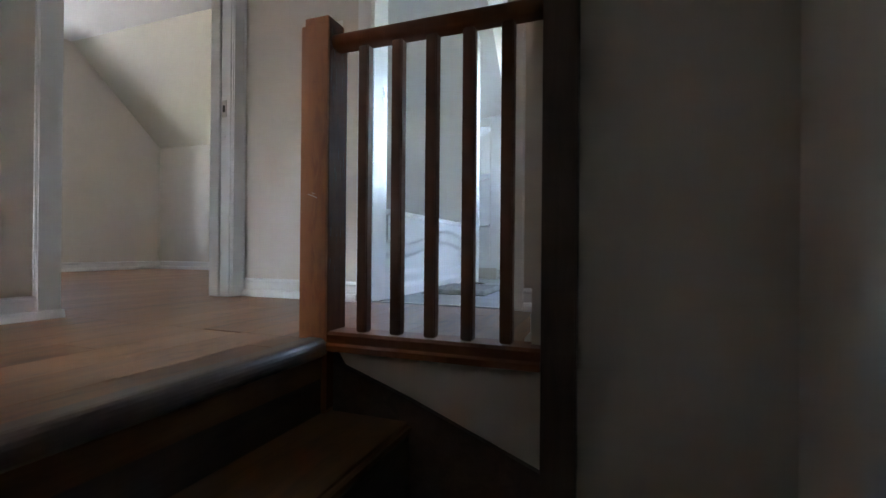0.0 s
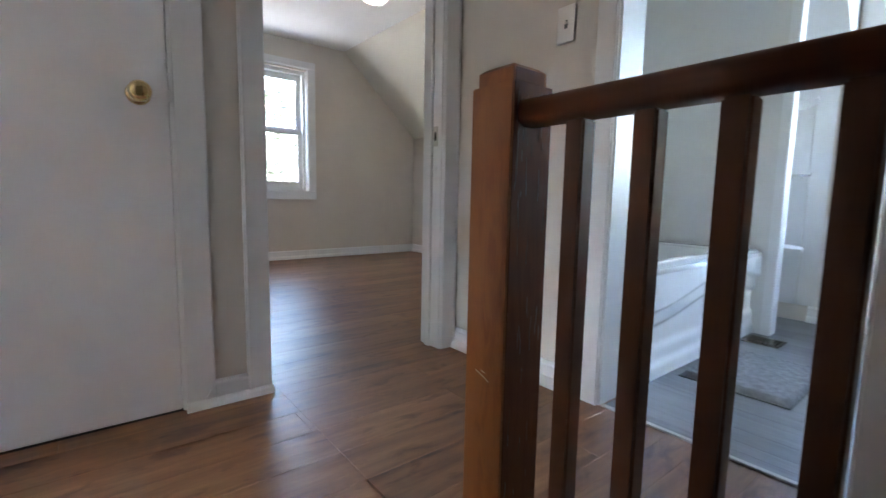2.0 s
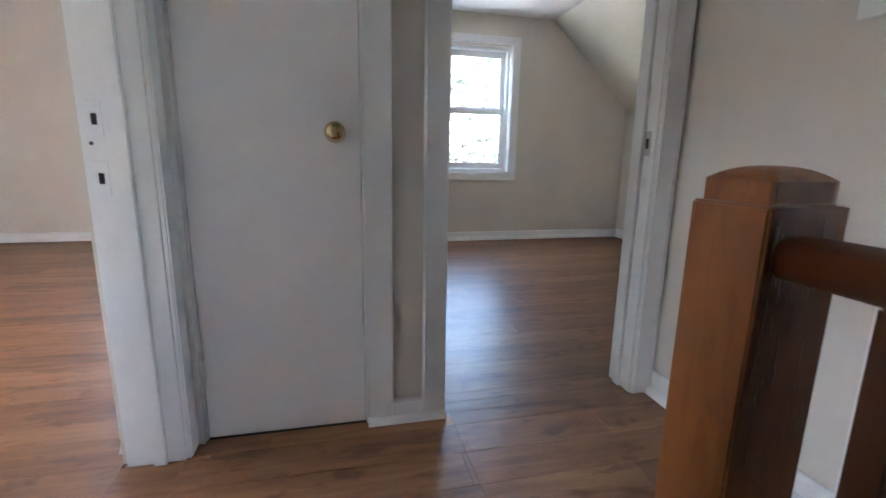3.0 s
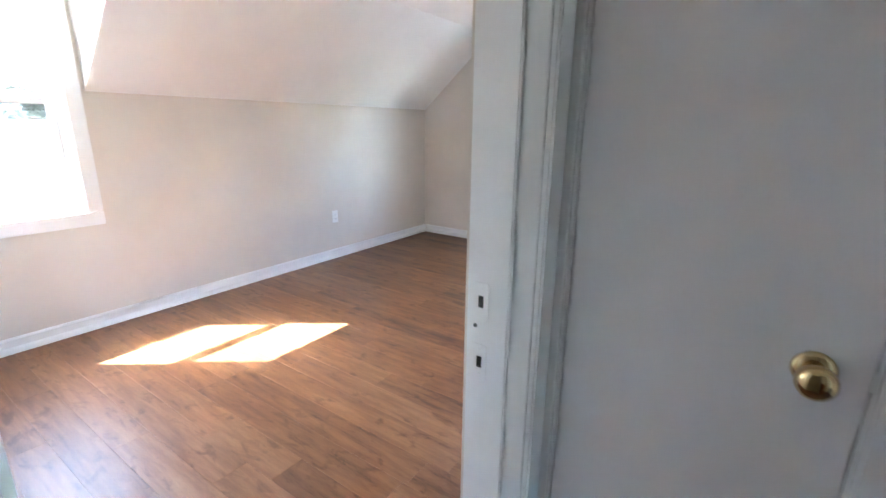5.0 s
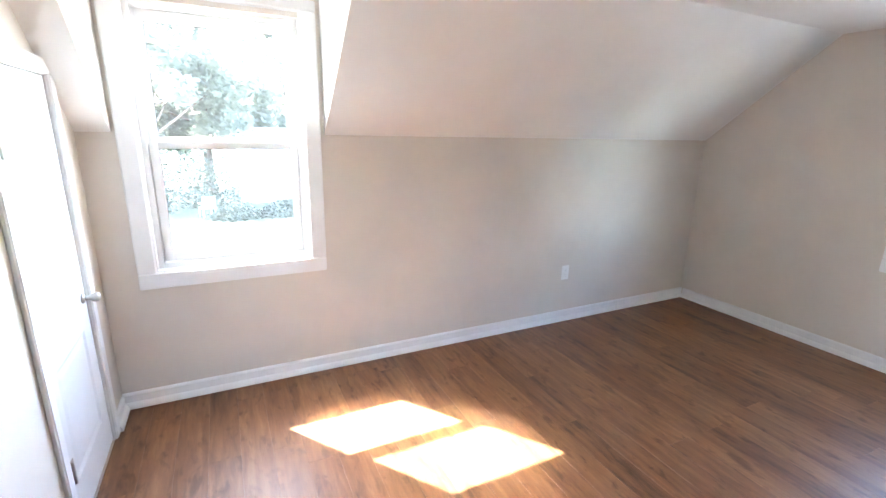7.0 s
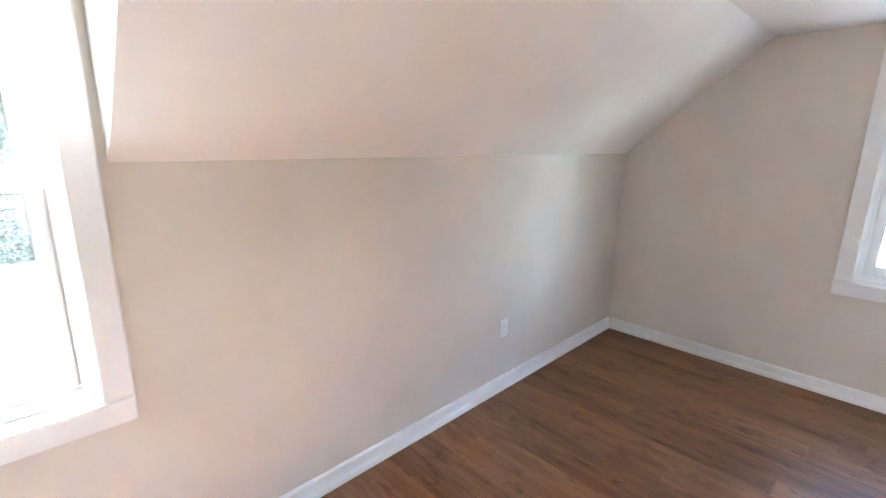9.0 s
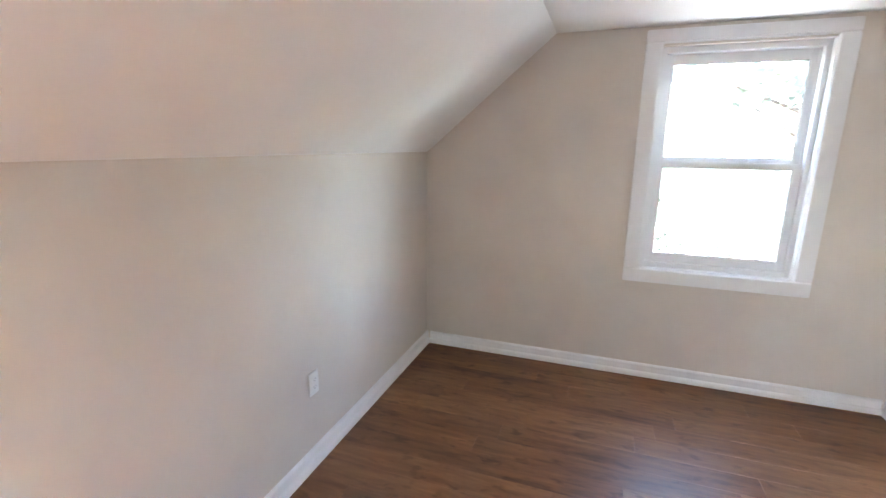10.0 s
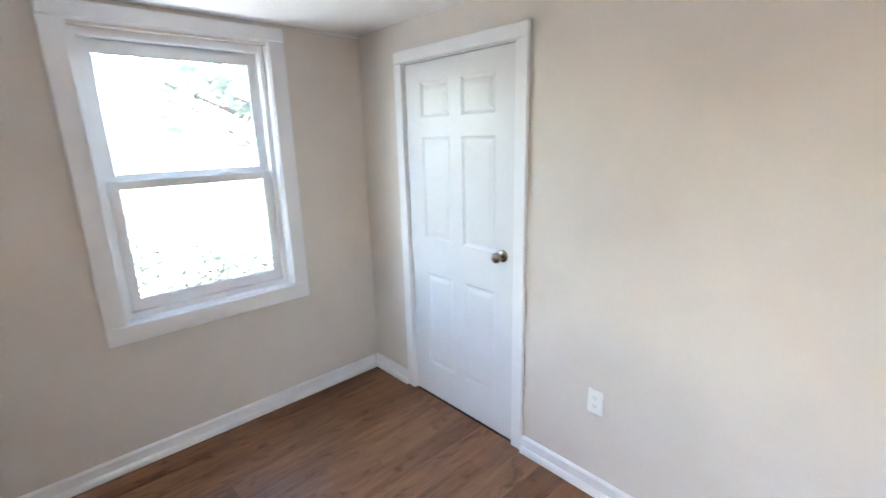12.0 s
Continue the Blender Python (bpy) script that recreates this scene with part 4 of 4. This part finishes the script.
for i, (x, y, a, h) in enumerate([(-4.6, -24.0, 1.5, 0.9), (-2.4, -24.4, 1.2, 0.8), (-0.2, -24.2, 1.1, 0.7), (0.75, -28.4, 1.5, 2.6), (2.2, -29.2, 1.8, 3.4), (4.5, -26.8, 2.0, 2.8), (7.4, -26.5, 1.9, 2.3),
                                  (-13.5, -3.0, 1.8, 3.0), (-14.0, -0.4, 1.7, 2.7), (-13.2, 1.3, 1.3, 2.0), (-13.4, 2.9, 1.2, 1.5), (-14.0, 4.4, 1.6, 1.8)]):
    bush(x, y, a, h, 1100, 20 + i)

# white outbuilding across the lawn
hs = on(empty("outbuilding", pose(-3.95, -31.0, GZ)), "white-sided outbuilding with a low grey roof", "building")
slab("wall", -3.4, -2.0, 0, 3.4, 2.0, 3.3, SIDING, hs)
for k in range(16):
    slab("siding_board", -3.42, 2.002, 0.05 + k * 0.2, 3.42, 2.03, 0.24 + k * 0.2, SIDING, hs)
bm = extrude_profile(bmesh.new(), [(-2.3, 3.25), (2.3, 3.25), (2.3, 3.35), (0, 4.3), (-2.3, 3.35)], -3.7, 3.7, "x")
part("roof", bm, SHINGLE, hs)
for x in (-1.9, 0.2):
    w_ = slab("window", x, 2.031, 1.35, x + 0.8, 2.06, 2.35, TRIM, hs)
    slab("pane", x + 0.08, 2.0605, 1.43, x + 0.72, 2.066, 2.27, GASKET, w_)
slab("door", 1.9, 2.031, 0.0, 2.8, 2.065, 2.0, TRIM, hs)
# white post at the edge of the drive
bm = lathe(bmesh.new(), [(0.11, 0.0), (0.11, 0.25), (0.085, 0.28), (0.075, 6.6), (0.09, 6.62), (0.09, 6.68), (0.03, 6.74)], 20)
post = part("garden_post", bm, SIDING, smooth=True)
post.matrix_world = pose(2.62, -22.3, GZ)
on(post, "tall slim white painted post at the lawn's edge", "post")
# white garden chair
ch = on(empty("garden_chair", pose(1.15, -25.4, GZ, 0, 0, 200)), "white slatted garden chair on the lawn", "chair")
for i in range(5):
    slab("seat_slat", -0.30, -0.28 + i * 0.115, 0.40, 0.30, -0.19 + i * 0.115, 0.43, TRIM, ch)
    slab("back_slat", -0.30 + i * 0.125, -0.33, 0.44, -0.20 + i * 0.125, -0.30, 1.0, TRIM, ch)
for x in (-0.30, 0.25):
    for y in (-0.30, 0.23):
        slab("leg", x, y, 0, x + 0.05, y + 0.05, 0.395, TRIM, ch)
    slab("armrest", x - 0.02, -0.295, 0.62, x + 0.07, 0.30, 0.65, TRIM, ch)

# ---------------------------------------------------------------- floors
PW, PL = 0.138, 1.21


def plank(x0, y0, x1, y1, z, material, parent):
    """One floorboard with eased top edges."""
    e, me = 0.0006, bpy.data.meshes.new("plank")
    rings = [(x0, y0, x1, y1, z - 0.010), (x0, y0, x1, y1, z - e), (x0 + e, y0 + e, x1 - e, y1 - e, z)]
    vs = [p for a, b_, c_, d_, h in rings for p in ((a, b_, h), (c_, b_, h), (c_, d_, h), (a, d_, h))]
    fs = [(i + 4 * k, (i + 1) % 4 + 4 * k, (i + 1) % 4 + 4 * k + 4, i + 4 * k + 4) for k in (0, 1) for i in range(4)] + [(8, 9, 10, 11)]
    me.from_pydata(vs, [], fs)
    me.materials.append(material)
    ob = new("plank", me)
    ob.parent = parent


def boards(parent, rects, z, material, along="y", pw=PW, pl=PL, seed=1):
    gap = 0.0001
    for x0, y0, x1, y1 in rects:
        u0, u1, w0, w1 = (x0, x1, y0, y1) if along == "y" else (y0, y1, x0, x1)
        for i in range(math.floor((u0 + 10) / pw), math.ceil((u1 + 10) / pw)):
            a, b_ = max(u0, i * pw - 10), min(u1, (i + 1) * pw - 10)
            if b_ - a < 0.004:
                continue
            off = random.Random(i * 7 + seed).random() * pl
            k = math.floor((w0 - off) / pl)
            while off + k * pl < w1:
                c_, d_ = max(w0, off + k * pl), min(w1, off + (k + 1) * pl)
                k += 1
                if d_ - c_ < 0.01:
                    continue
                q = (a + gap, c_ + gap, b_ - gap, d_ - gap)
                plank(*(q if along == "y" else (q[1], q[0], q[3], q[2])), z, material, parent)


def floor(name, x0, y0, x1, y1, label, rects, material=None, along="y", z=0.0):
    f = on(slab(name, x0, y0, -0.10, x1, y1, z - 0.0105, TREADWOOD), label, "floor", kind="structure")
    boards(f, rects, z, material or FLOORWOOD, along)
    return f


floor("floor_bedroom", GX, AY, EX, CY, "brown walnut laminate floor of the sunny bedroom", [(GX, AY, EX, CY)])
floor("floor_landing", 0.0, CY + 0.0005, 1.029, RY, "brown walnut laminate landing floor", [(0.0, CY + 0.16, 0.99, 0.747), (0.0, 0.747, 0.954, RY), (0.087, CY, 0.823, CY + 0.16)])
floor("floor_nook", 1.0295, 0.84, 1.557, RY, "brown walnut laminate floor behind the balustrade", [(0.954, 0.837, 1.557, RY)])
floor("floor_first_bedroom", G1X, 0.60, -0.0005, NY, "brown walnut laminate floor of the first bedroom", [(G1X, 0.60, -0.12, NY), (-0.12, 0.730, 0.0, 1.437)])
floor("floor_bathroom", 0.0, RY + 0.0005, 2.35, NY, "grey vinyl plank bathroom floor", [(0.0, RY + 0.12, 2.35, NY), (0.736, RY, 1.334, RY + 0.12)], BATHPLANK, "x", -0.002)
# unseen black slabs added to stop light leaking in under the closed doors
for x0, y0, x1, y1 in ((GX, CY + 0.001, 0.0, 0.599), (EX + 0.001, AY, EX + 0.089, CY + 0.16), (-0.12, 0.60, -0.001, 0.729)):
    on(slab("leak_blocker", x0, y0, -0.12, x1, y1, -0.011, BLACK), "unseen black slab that keeps light from leaking under closed doors", "floor", kind="structure")
